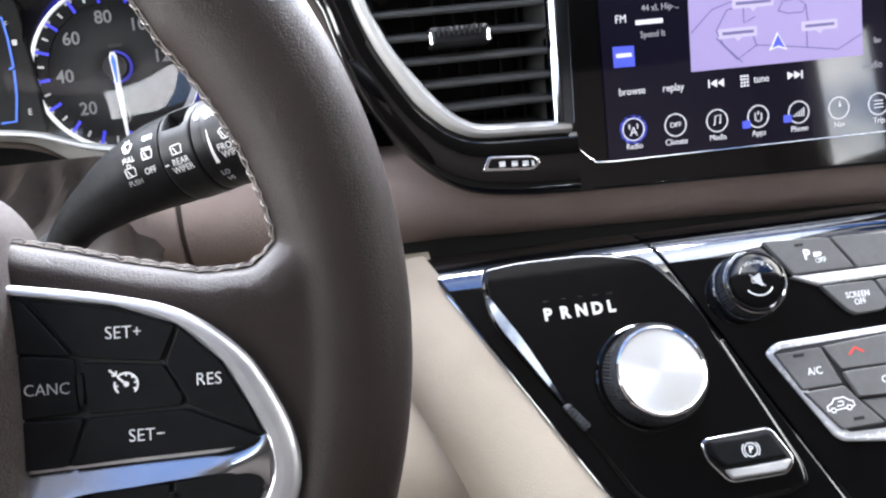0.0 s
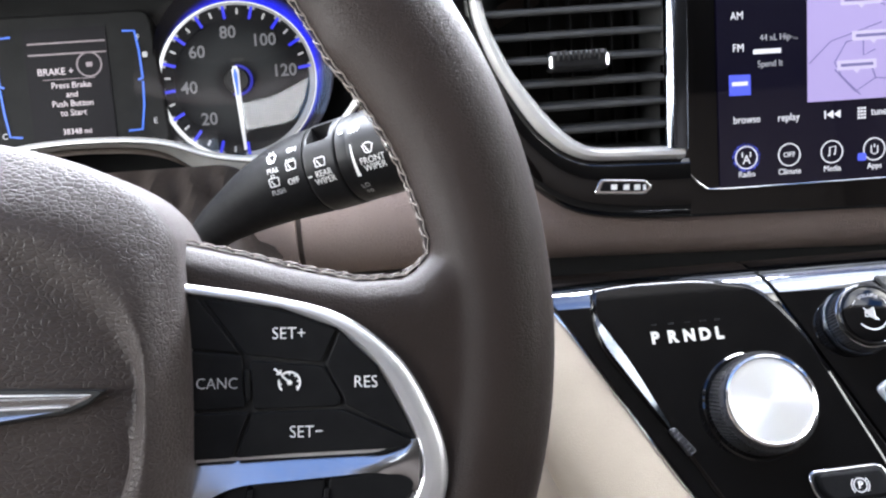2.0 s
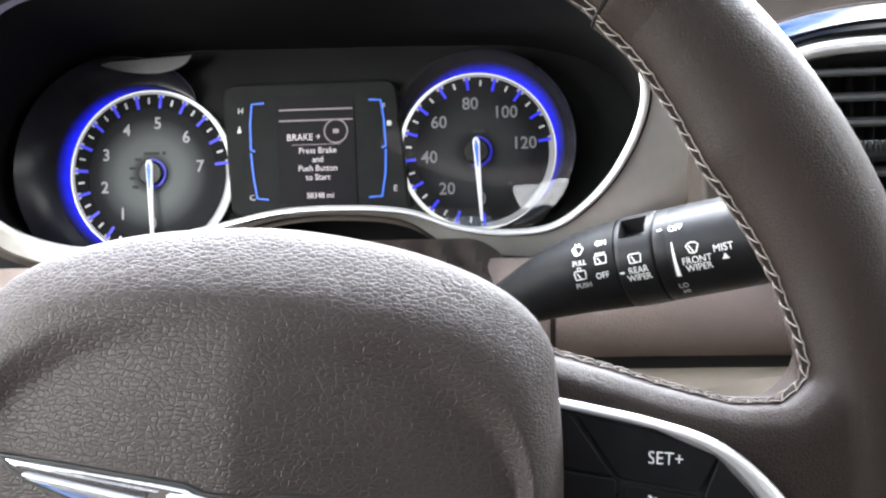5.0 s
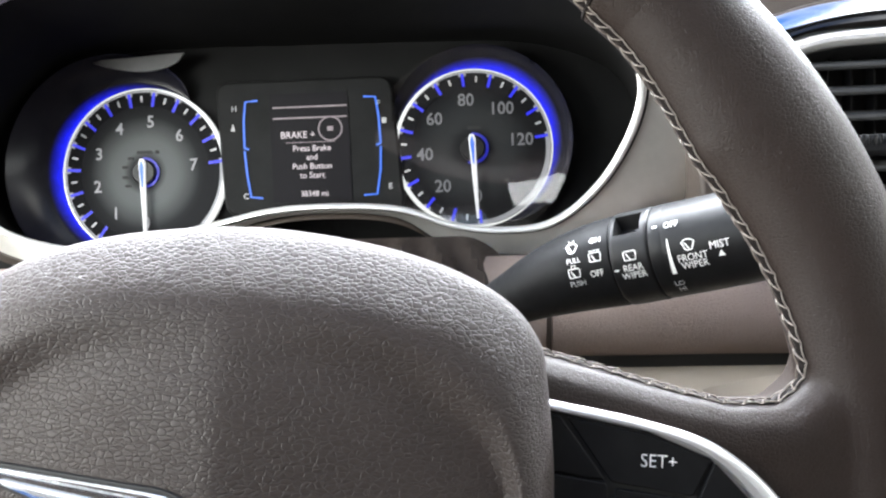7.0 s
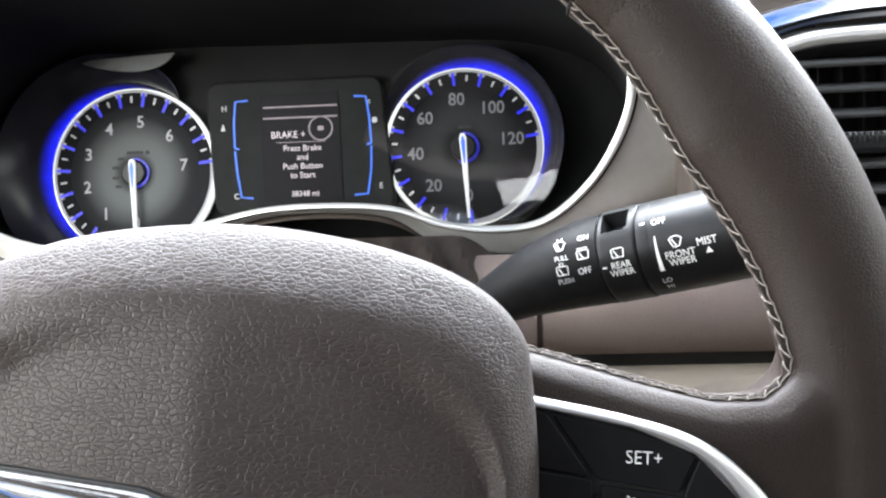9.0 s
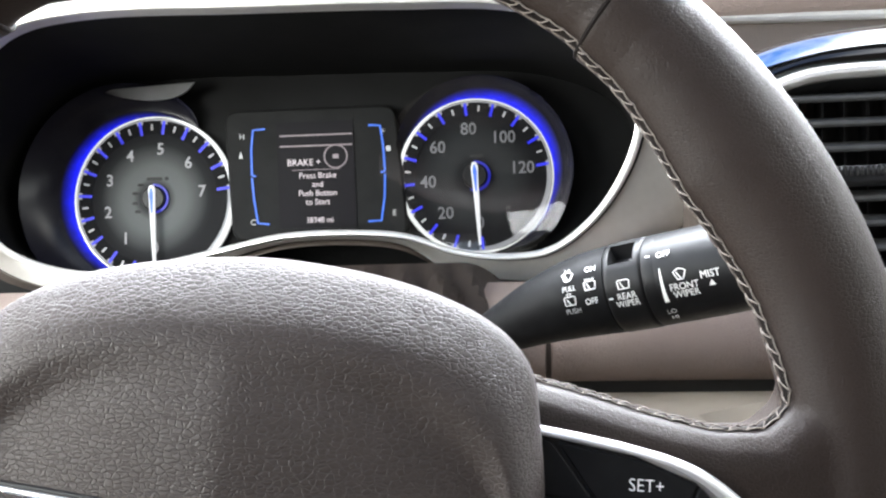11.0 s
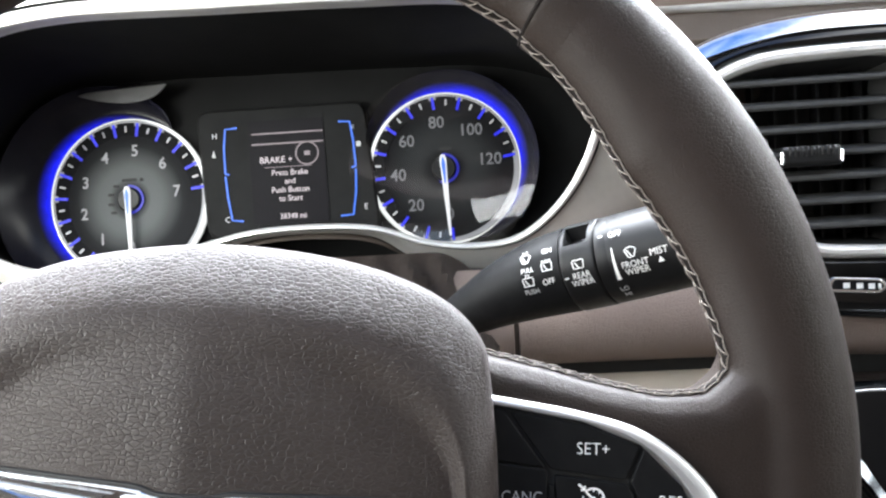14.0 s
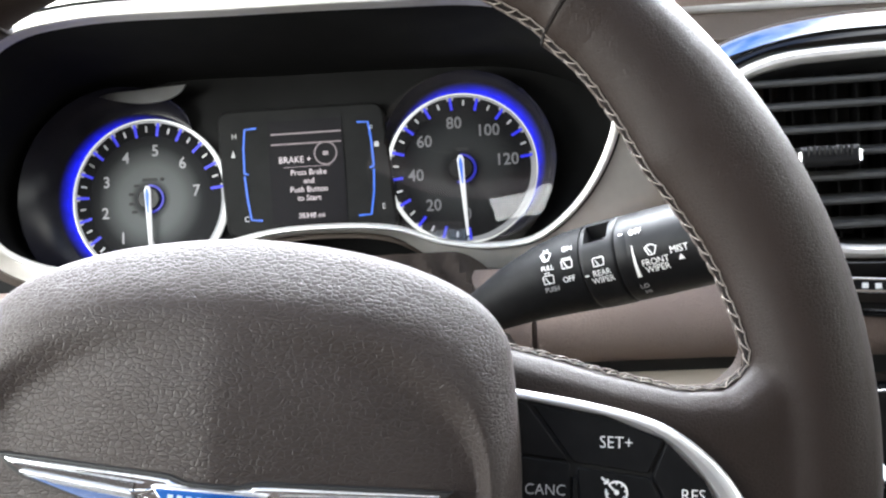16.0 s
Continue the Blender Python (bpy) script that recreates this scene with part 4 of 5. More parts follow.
    tube("core", [(1.0, 0, 0, 12.0), (52, 0, 0, 12.0)], SHADOW, "dark core")
    for x0, x1 in ((1.0, 2.3), (17.4, 18.7), (22.7, 24.0)):
        tube("groove", [(x0, 0, 0, 18.1), (x1, 0, 0, 18.1)], SHADOW, "dark groove")
    rows = []
    for x, rad in [(2.0, 18.3), (2.1, 18.6), (2.5, 18.9), (3.6, 19.0), (4.0, 19.0), (4.6, 19.0), (9, 19.0), (13.4, 19.0), (15.0, 19.0), (15.4, 19.0), (16.4, 19.0), (17.2, 18.9), (17.6, 18.6), (17.7, 18.3)]:
        row = []
        for i in range(181):
            a = 2 * i - 180
            depth = 6.5 * min(1.0, max(0.0, (a - 33) / 3)) * min(1.0, max(0.0, (66 - a) / 2)) if 4.3 < x < 14.6 + 0.4 * (a > 44) else 0.0
            row.append((x / 1000, (rad - depth) / 1000 * math.sin(radians(a)), (rad - depth) / 1000 * math.cos(radians(a))))
        rows.append(row)
    part("collar", sheet(rows), BLACK, s, "turning collar with a thumb notch")
    tube("spacer", [(18.3, 0, 0, 18.4), (18.7, 0, 0, 18.8), (22.7, 0, 0, 18.8), (23.1, 0, 0, 18.4)], BLACK, "narrow fixed ring")
    grip = tube("end_grip", [(23.6, 0, 0, 18.3), (24.1, 0, 0, 18.8), (40, 0, 0, 18.6), (56, 0, 0, 18.2), (68, 0, 0, 17.4), (71, 0, 0, 15.5)], BLACK, "turning end grip")
    # the notch's shade is put in as a near-black lining
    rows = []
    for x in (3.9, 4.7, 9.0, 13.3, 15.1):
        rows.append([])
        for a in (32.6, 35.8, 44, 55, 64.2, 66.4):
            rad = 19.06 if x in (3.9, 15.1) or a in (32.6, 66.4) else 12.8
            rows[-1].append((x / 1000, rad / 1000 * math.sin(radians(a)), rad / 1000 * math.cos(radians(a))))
    part("notch_shade", sheet(rows), SHADOW, s, "black lining that paints the thumb notch's shade")
    def at(x, a, r=18.95):
        return Matrix.Translation((x / 1000, r / 1000 * math.sin(radians(a)), r / 1000 * math.cos(radians(a)))) @ Matrix.Rotation(radians(-a), 4, "X")

    for word, x, a, cap, mat in (("ON", -3.6, 32.6, 2.4, WHITE), ("PULL", -13.4, 11.5, 2.1, WHITE), ("OFF", -4.5, -9.1, 2.5, WHITE), ("PUSH", -13.4, -17.5, 2.2, GREYPRINT), ("REAR", 10.6, -10.3, 2.6, WHITE), ("WIPER", 10.4, -19.6, 2.6, WHITE), ("OFF", 27.6, 31.0, 2.5, WHITE), ("FRONT", 33.9, -11.2, 2.7, WHITE), ("WIPER", 34.1, -20.3, 2.7, WHITE), ("MIST", 44.5, -2.7, 2.8, WHITE), ("LO", 25.8, -42.0, 2.3, GREYPRINT), ("HI", 25.9, -53.0, 2.3, GREYPRINT)):
        r = 18.75 if x < 0 else 19.15
        lettering(word, cap / 1000, 0, 0, 0, mat, s, m=at(x, a, r), squeeze=0.9)

    def mark(polys, x, a, r=19.15, width=0.0004, label=""):
        part("symbol", lines([mm(p) for p in polys], width, 0.0001), WHITE, s, label, smooth=False, m=at(x, a, r))

    fan = [(-1.2, -2.0), (-2.4, 0.9), (-1.3, 1.7), (0, 2.0), (1.3, 1.7), (2.4, 0.9), (1.2, -2.0), (0.4, -2.2), (-0.4, -2.2), (-1.2, -2.0)]
    box_ = [(-2.2, -1.8), (-2.5, 1.2), (-2, 1.7), (2, 1.7), (2.5, 1.2), (2.2, -1.8), (-2.2, -1.8)]
    blade = [(0.2, -1.8), (-1.4, 0.9)]
    mark([fan, blade, [(-0.6, 2.0), (-1.0, 3.2)], [(0.6, 2.0), (1.0, 3.2)]], -13.8, 28.5, 18.75, label="wiper spray symbol")
    mark([box_, blade, [(-2.2, 2.5), (-0.9, 2.5)], [(-0.5, 2.5), (0.6, 2.5)], [(1.0, 2.5), (2.2, 2.5)]], -4.1, 11.5, 18.75, label="intermittent wiper symbol")
    mark([box_[:], blade, [(-0.6, 1.7), (-0.8, 3.0), (0.9, 3.0), (0.6, 1.7)]], -13.8, -3.5, 18.75, label="rear washer symbol")
    mark([box_, blade], 10.2, 4.5, label="rear wiper symbol")
    mark([fan, blade], 33.2, 4.0, label="front wiper symbol")
    mark([[(-0.9, 0), (0.9, 0)]], 3.9, -10.6, width=0.0006, label="pointer dash")
    mark([[(-0.9, 0), (0.9, 0)]], 21.2, 32.3, width=0.0006, label="pointer dash")
    part("symbol", prism(mm([(-1.3, -1.1), (1.3, -1.1), (0, 1.2)]), 0, 0.0001), WHITE, s, "small triangle", smooth=False, m=at(44.6, -12.8, 19.1))
    rows = []
    for k in range(10):
        a = radians(14 - 41.5 * k / 9)
        wd = 0.0004 + 0.0014 * k / 9
        rows.append([(0.0256 - wd / 2, 0.0191 * math.sin(a), 0.0191 * math.cos(a)), (0.0256 + wd / 2, 0.0191 * math.sin(a), 0.0191 * math.cos(a))])
    part("speed_wedge", sheet(rows), WHITE, s, "white widening bar", smooth=False)
    return s


wiper_stalk()


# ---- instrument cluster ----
def painted_halo(reach, shift):
    """Painted blue glow: emission strongest by the ring, gone at reach from shifted centre."""
    m = material("painted_blue_halo", (0.006, 0.010, 0.8), 0.7, glow=1.0, spec=0.1)
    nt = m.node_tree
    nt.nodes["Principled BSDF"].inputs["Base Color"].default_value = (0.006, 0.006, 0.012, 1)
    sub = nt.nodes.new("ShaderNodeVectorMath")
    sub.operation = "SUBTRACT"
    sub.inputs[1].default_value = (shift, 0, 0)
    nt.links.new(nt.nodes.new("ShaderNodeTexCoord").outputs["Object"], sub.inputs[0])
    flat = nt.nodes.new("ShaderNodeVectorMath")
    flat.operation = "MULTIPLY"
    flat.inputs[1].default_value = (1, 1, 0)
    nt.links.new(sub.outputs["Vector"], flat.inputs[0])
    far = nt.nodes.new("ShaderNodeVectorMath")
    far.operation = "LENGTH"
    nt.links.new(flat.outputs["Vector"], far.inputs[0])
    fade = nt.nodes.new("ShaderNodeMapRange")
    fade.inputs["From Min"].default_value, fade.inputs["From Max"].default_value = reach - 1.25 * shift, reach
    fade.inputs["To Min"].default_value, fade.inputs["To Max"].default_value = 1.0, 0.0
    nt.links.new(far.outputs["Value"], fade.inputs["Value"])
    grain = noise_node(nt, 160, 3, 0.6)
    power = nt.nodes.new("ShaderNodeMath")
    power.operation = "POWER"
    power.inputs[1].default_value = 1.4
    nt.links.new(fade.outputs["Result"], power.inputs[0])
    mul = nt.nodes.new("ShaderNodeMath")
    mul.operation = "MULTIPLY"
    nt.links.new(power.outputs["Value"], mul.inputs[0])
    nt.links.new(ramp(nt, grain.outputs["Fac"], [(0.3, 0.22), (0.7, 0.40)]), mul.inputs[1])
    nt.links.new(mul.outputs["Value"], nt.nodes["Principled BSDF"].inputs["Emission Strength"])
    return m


def gauge(name, x, y, r, label, first, step, words, halo, radius, rim):
    m = DIALS @ Matrix.Translation((x, y, 0))
    g = empty(name, m, label, "gauge", "instrument gauges")
    part("dial", lathe([(0, 0), (r * 0.45, 0.0), (r * 0.8, 0.0004), (r, 0.0004), (r, -0.004), (0, -0.004)]), HAZYDIAL if name == "tachometer" else DIAL, g, "dark dial face")
    # shine put into emission and width: thin beside the glow, broad across from it
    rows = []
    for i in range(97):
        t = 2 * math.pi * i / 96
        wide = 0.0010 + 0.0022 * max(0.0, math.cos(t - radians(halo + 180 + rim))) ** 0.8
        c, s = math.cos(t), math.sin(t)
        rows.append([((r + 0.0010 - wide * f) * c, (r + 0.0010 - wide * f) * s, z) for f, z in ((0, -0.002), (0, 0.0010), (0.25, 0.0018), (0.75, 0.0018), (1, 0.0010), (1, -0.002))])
    part("outer_ring", sheet(rows), RINGSHINE, g, "silver ring with its shine painted on")
    a = radians(halo)
    deep = 0.030 if name == "tachometer" else 0.014
    prof = [(0.0, 0.0), (0.25, 0.0015), (0.55, 0.006), (0.8, 0.013), (1.0, 0.021)]
    rows = []
    for i in range(61):
        t = a + radians(-115 + 230 * i / 60)
        f = max(0.0, math.cos((t - a) * 0.78)) ** 0.5
        rows.append([((r + 0.0010 + deep * q * f) * math.cos(t), (r + 0.0010 + deep * q * f) * math.sin(t), 0.0004 + z * f * min(1.0, deep / 0.02)) for q, z in prof])
    part("flange", sheet(rows), FLANGE, g, "dark glossy flange")
    # the ring's glow on the flange is painted as emission that dies away outwards
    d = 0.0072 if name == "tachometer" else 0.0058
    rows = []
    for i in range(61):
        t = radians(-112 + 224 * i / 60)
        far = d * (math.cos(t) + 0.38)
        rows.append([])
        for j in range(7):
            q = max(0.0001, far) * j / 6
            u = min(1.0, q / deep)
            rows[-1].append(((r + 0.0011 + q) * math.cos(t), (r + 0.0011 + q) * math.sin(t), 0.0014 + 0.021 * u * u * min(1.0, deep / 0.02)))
    part("blue_halo", sheet(rows), painted_halo(r + 0.0011 + 0.38 * d, d), g, "blue crescent of painted glow that fades outwards", m=Matrix.Rotation(a, 4, "Z"))
    if name == "speedometer":
        bowl, wide = 0.225, r + 0.012
        rows = [(wide * i / 14, bowl - math.sqrt(bowl**2 - (wide * i / 14) ** 2) + 0.0075) for i in range(15)]
        lens = part("lens", lathe(rows, 72), LENS, g, "clear dished lens")
        lens.visible_shadow = False
    for k, word in enumerate(words):
        t = radians(first - step * k)
        lettering(word, 0.0080, radius * math.cos(t), radius * math.sin(t), 0.0011, DIMNUMERAL if name == "speedometer" else NUMERAL, g, squeeze=0.96, bold=0.00018)
    return g


def tick_marks(g, r, first, step, count):
    part("lit_track", ring(r * 0.93, r * 0.992, 0.0008, 72, thick=0.0002), TRACK, g, "softly lit track behind the ticks", smooth=False)
    for k in range(count * 2):
        mid, half = radians(first - step * (k + 0.5) / 2), radians(step) * 0.25 * 0.74
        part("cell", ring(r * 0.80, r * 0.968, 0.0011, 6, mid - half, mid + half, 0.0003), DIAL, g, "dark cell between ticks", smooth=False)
    for k in range(count * 2 + 1):
        t = radians(first - step * k / 2)
        c, s = math.cos(t), math.sin(t)
        part("tick", lines([[(c * r * 0.80, s * r * 0.80), (c * r * 0.965, s * r * 0.965)]], 0.0018, 0.0014, 0.0003), BLUE, g, "blue scale tick", smooth=False)
        if k < count * 2:
            t = radians(first - step * (k + 0.5) / 2)
            c, s = math.cos(t), math.sin(t)
            part("tick", lines([[(c * r * 0.85, s * r * 0.85), (c * r * 0.925, s * r * 0.925)]], 0.0013, 0.0014, 0.0003), GREYPRINT, g, "grey scale tick", smooth=False)


def needle(g, r, angle):
    t = radians(angle)
    c, s = math.cos(t), math.sin(t)

    def at(u, v):
        return (c * u - s * v, s * u + c * v)

    part("needle", prism([at(-0.009, 0.0013), at(-0.006, 0.0024), at(0.004, 0.0020), at(r * 0.93, 0.0008), at(r * 0.93, -0.0008), at(0.004, -0.0020), at(-0.006, -0.0024), at(-0.009, -0.0013)], 0.004, 0.0058, 0.0006), NEEDLE, g, "white lit needle")
    part("needle_inlay", prism([at(-0.007, 0.0005), at(-0.003, 0.0014), at(0.011, 0.0005), at(0.011, -0.0005), at(-0.003, -0.0014), at(-0.007, -0.0005)], 0.0056, 0.0061), BLUELINE, g, "blue needle inlay", smooth=False)
    part("hub", lathe([(0.0085, 0.0), (0.0085, 0.003), (0.0075, 0.004), (0, 0.004)], 40), BLACK, g, "black needle hub")
    part("hub_light", ring(0.0088, 0.0106, 0.0014, 40, radians(-110), radians(95)), BLUEDIM, g, "blue arc round the hub")


def cluster():
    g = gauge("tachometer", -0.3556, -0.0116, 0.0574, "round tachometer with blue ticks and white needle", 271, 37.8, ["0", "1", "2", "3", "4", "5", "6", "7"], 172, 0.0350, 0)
    tick_marks(g, 0.0574, 271, 37.8, 7)
    needle(g, 0.0545, -88)
    for w_, h_, x, y in ((11, 2.2, 0, 14), (2.4, 2.4, 9, 14), (4, 2, -10, 10), (4, 2, -14, 4), (4, 2, -14, -3), (4, 2, -12, -9)):
        part("telltale", prism(mm(rounded(rect(x, y, w_, h_), 0.8)), 0.0003, 0.0009), SHADOW, g, "unlit warning light", smooth=False)
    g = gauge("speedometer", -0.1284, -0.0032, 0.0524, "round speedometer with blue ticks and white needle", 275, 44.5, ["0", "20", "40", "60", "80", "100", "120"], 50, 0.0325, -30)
    tick_marks(g, 0.0524, 275, 44.5, 6)
    needle(g, 0.0510, -87)
    for w_, h_, x, y in ((9, 2.2, 1, 14), (3, 2, 22, -22)):
        part("telltale", prism(mm(rounded(rect(x, y, w_, h_), 0.8)), 0.0003, 0.0009), SHADOW, g, "unlit warning light", smooth=False)
    h = empty("cluster_housing", DIALS, "dark plastic housing between the gauges", "housing")
    # a reflection over the tachometer, put in as a grey plate
    part("facet", prism(catmull(mm([(-390, 64), (-372, 58.5), (-352, 55.5), (-338, 56.5), (-327, 60.5), (-321, 67)]), 6), 0.012, 0.0135), REFLECTGREY, h, "reflection above the tachometer put in as a grey lens-shaped plate", smooth=False)
    part("back_plate", prism(mm(rounded(rect(-245, 35, 500, 230), 40, 6)), -0.02, -0.005), CAVE, h)
    part("display_bezel", prism(mm(rounded([(-304, 48), (-182, 48), (-174, -44), (-298, -44)], 10)), -0.006, 0.004, 0.002), HOUSING, h, "raised dark display mount")
    for word, x, y in (("H", -0.2905, 0.029), ("C", -0.283, -0.031), ("F", -0.191, 0.029), ("E", -0.184, -0.027)):
        lettering(word, 0.0038, x, y, 0.0043, GREYPRINT, h)
    part("fuel_symbol", prism(mm(rounded(rect(-187.5, 17.5, 3.2, 3.6), 0.8)), 0.004, 0.0044), GREYPRINT, h, "small fuel pump mark", smooth=False)
    part("temperature_symbol", prism(mm([(-293, 14), (-290, 14), (-291.5, 19)]), 0.004, 0.0044), GREYPRINT, h, "small coolant mark", smooth=False)
    d = empty("driver_display", DIALS, "small lit display with a start message", "display")
    part("panel", prism(mm([(-266, 38), (-212, 38), (-210, -36), (-264, -36)]), 0.003, 0.0046), LCD, d, smooth=False)
    lettering("BRAKE +", 0.0045, -0.2465, 0.0095, 0.0048, LCDTEXT, d, squeeze=0.95)
    part("button_symbol", ring(0.0075, 0.0084, 0.0048, 36, cx=-0.2242, cy=0.0133, thick=0.0002), LCDDIM, d, "start button ring", smooth=False)
    part("button_bar", prism(mm(rect(-224.2, 13.3, 4, 3)), 0.0046, 0.0048), LCDDIM, d, smooth=False)
    for i, word in enumerate(("Press Brake", "and", "Push Button", "to Start")):
        lettering(word, 0.0040, -0.2370, 0.0003 - 0.0061 * i, 0.0048, LCDTEXT, d, squeeze=0.95)
    lettering("38348 mi", 0.0037, -0.2357, -0.0306, 0.0048, LCDTEXT, d, squeeze=0.95)
    for y in (28.6, 21.2, 4.5):
        part("rule", prism(mm(rect(-238, y, 51 if y > 20 else 34, 1.0 if y > 20 else 0.4)), 0.0045, 0.0048), LCDDIM, d, smooth=False)
    left, right = -0.2850, -0.1900
    marks = [[(left + 0.0110, 0.0340), (left + 0.0025, 0.0335), (left + 0.0012, 0.020), (left + 0.0015, 0.002)], [(left + 0.0015, 0.002), (left + 0.0045, 0.001)], [(left + 0.0015, 0.0), (left + 0.0030, -0.016), (left + 0.0055, -0.0315), (left + 0.0135, -0.0325)]]
    part("level_bracket", lines(marks, 0.0013, 0.0048), BLUELINE, h, "blue level bracket", smooth=False)
    marks = [[(right - 0.011, 0.034), (right - 0.003, 0.0335), (right - 0.001, 0.020), (right, 0.002)], [(right, 0.002), (right - 0.003, 0.001)], [(right, 0.0), (right - 0.0005, -0.016), (right - 0.003, -0.032), (right - 0.012, -0.0325)]]
    part("level_bracket", lines(marks, 0.0013, 0.0048), BLUELINE, h, "blue level bracket", smooth=False)


cluster()


# ---- centre stack ----
def centre_stack():
    f = empty("centre_fascia", SCREEN, "glossy black centre fascia round vent and screen", "fascia")
    fo = [(140, 129), (111, 130), (64, 127), (34, 119), (12, 107), (2, 93), (6.5, 79), (11, 62), (16, 47), (29, 20), (44, -1), (60, -16.5), (80, -26.5), (111, -31), (140, -32.6)]
    fi = [(140, 119), (111, 120), (64, 118.5), (42, 114), (27, 106), (20, 96), (22.5, 82), (29, 64), (36, 50), (49, 29), (60, 17), (70, 9.5), (84, 4.5), (111, 3), (140, 2)]
    part("surround", strip(catmull(mm(fo), 6), catmull(mm(fi), 6), [(0, -0.04), (0, -0.007), (0.06, -0.0035), (0.2, -0.0015), (0.6, 0.0), (0.9, -0.001), (1, -0.003)]), PIANO, f)
    part("screen_surround", prism(rounded(mm([(137, -32.2), (350, -37.8), (350, 128), (137, 129)]), 0.003), -0.04, -0.0045, 0.002), PIANO, f)
    part("edge_line", sweep([Vector((x, y, -0.003)) for x, y in catmull(mm([(133, 3), (137, -2), (142, -9), (148, -14.5), (156, -16.8), (200, -17.2), (330, -17.6)]), 8)], 0.0005, 0.0004, (0, 0, 1), n=8), CHROME, f, "thin bright line under the screen")
    to = [(20, 96), (22.5, 82), (29, 64), (36, 50), (49, 29), (60, 17), (70, 9.5), (84, 4.5), (111, 3), (136, 2)]
    ti = [(27, 95), (30, 82), (37, 66), (44, 53), (57, 35), (66, 24.5), (75, 16.5), (86, 12), (111, 10.5), (136, 9.5)]
    part("vent_trim", strip(catmull(mm(to), 6), catmull(mm(ti), 6), domed(-0.006, 0.004)), SILVER, f, "satin silver vent trim")
    part("vent_trim", strip(catmull(mm([(20, 97), (27, 106), (42, 114), (64, 118.5), (111, 120), (140, 119)]), 6), catmull(mm([(27, 96), (33, 102), (46, 107), (66, 110.5), (111, 112), (140, 111)]), 6), domed(-0.006, 0.004)), SILVER, f, "satin silver vent trim")
    part("upright_trim", strip(catmull(mm([(124.6, 9), (125.3, 40), (126.5, 75), (127.5, 109)]), 6), catmull(mm([(137, 7.5), (137.6, 40), (138.5, 75), (139.5, 110)]), 6), [(0, -0.012), (0.0, -0.004), (0.05, -0.0012), (0.14, 0.0010), (0.26, 0.0028), (0.42, 0.0043), (0.6, 0.0051), (0.8, 0.0055), (0.97, 0.0056), (1, 0.0055), (1.002, -0.004)]), DARKCHROME, f, "dark chrome upright")
    part("blade", strip(catmull(mm([(8, 119), (36, 130.5), (69, 137.2), (111, 139.3), (200, 138)]), 8), catmull(mm([(14, 112.5), (43, 121), (73, 126.6), (111, 128), (200, 126)]), 8), [(0, -0.012), (0.03, -0.0055), (0.07, -0.0048), (0.35, -0.0032), (0.7, -0.0014), (0.94, -0.0004), (1, -0.003)]), CHROME, f, "chrome blade over the vent")
    v = empty("air_vent", SCREEN, "black louvred air vent with a chrome-ended tab", "vent")
    hole = [(27, 95), (30, 82), (37, 66), (44, 53), (57, 35), (66, 24.5), (75, 16.5), (86, 12), (111, 10.5), (126, 10), (127.5, 110.5), (111, 112), (66, 110.5), (46, 107), (33, 102)]
    loop = mm(hole)
    bm = strip([(x, y, 0.0) for x, y in loop], [(0.078 + (x - 0.078) * 0.8, 0.06 + (y - 0.06) * 0.9, -0.045) for x, y in loop], [(0, 0), (1, 0)], closed=True)
    bm.faces.new([bm.verts.new((0.078 + (x - 0.078) * 0.8, 0.06 + (y - 0.06) * 0.9, -0.045)) for x, y in loop])
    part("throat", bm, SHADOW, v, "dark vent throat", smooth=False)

    def left_at(y):
        pts = [(10.5, 88), (16.5, 75), (24.5, 66), (35, 57), (53, 44), (66, 37), (82, 30), (95, 27.5), (106, 40), (112, 60)]
        return float(np.interp(y, [p[0] for p in pts], [p[1] for p in pts]))

    for i in range(7):
        y = 22.6 + 13.15 * i
        x0 = left_at(y) - 1
        prof = [(-0.0024, -0.0016), (-0.0019, -0.0003), (-0.0008, 0.0003), (0.0006, 0.0), (0.0014, -0.0014), (0.0040, -0.016), (0.0032, -0.017), (-0.0012, -0.004)]
        bm = bmesh.new()
        ends = [[bm.verts.new((x / 1000, y / 1000 + a, b + 0.0005)) for a, b in prof] for x in (x0, 126.5)]
        for j in range(len(prof)):
            bm.faces.new((ends[0][j - 1], ends[0][j], ends[1][j], ends[1][j - 1]))
        bm.faces.new(ends[0])
        bm.faces.new(ends[1][::-1])
        part("louvre", bm, LOUVRE, v, "black louvre")
    for i in range(6):
        x = 56 + 12 * i
        part("rear_vane", box(x / 1000, (x + 1.3) / 1000, 0.012 if x > 80 else 0.04, 0.108, -0.036, -0.024), BLACK, v, "upright rear vane", smooth=False)
    tab = part("tab", prism(rounded(mm([(61, 54.5), (93.5, 54.5), (93.5, 65.5), (61, 65.5)]), 0.002), -0.004, 0.008, 0.003), BLACK, v, "grip tab")
    for i in range(9):
        x = 66 + 2.8 * i
        part("ridge", box((x - 0.7) / 1000, (x + 0.7) / 1000, 0.060, 0.0652, 0.006, 0.0088, 0.0005), BLACK, tab, "grip ridge")
    for x in (0.0608, 0.0921):
        part("tip", prism(rounded([(x, 0.0560), (x + 0.0016, 0.0560), (x + 0.0016, 0.0628), (x, 0.0628)], 0.0008), -0.002, 0.0084, 0.0008), CHROME, tab, "chrome tip")
    slot = part("wheel_slot", prism(rounded(mm([(83.5, -14.3), (87.5, -6.2), (113.5, -8.3), (117.5, -12.3), (113, -16.5)]), 0.002), -0.006, 0.0006, 0.0006), CHROME, f, "chrome-edged vent wheel slot")
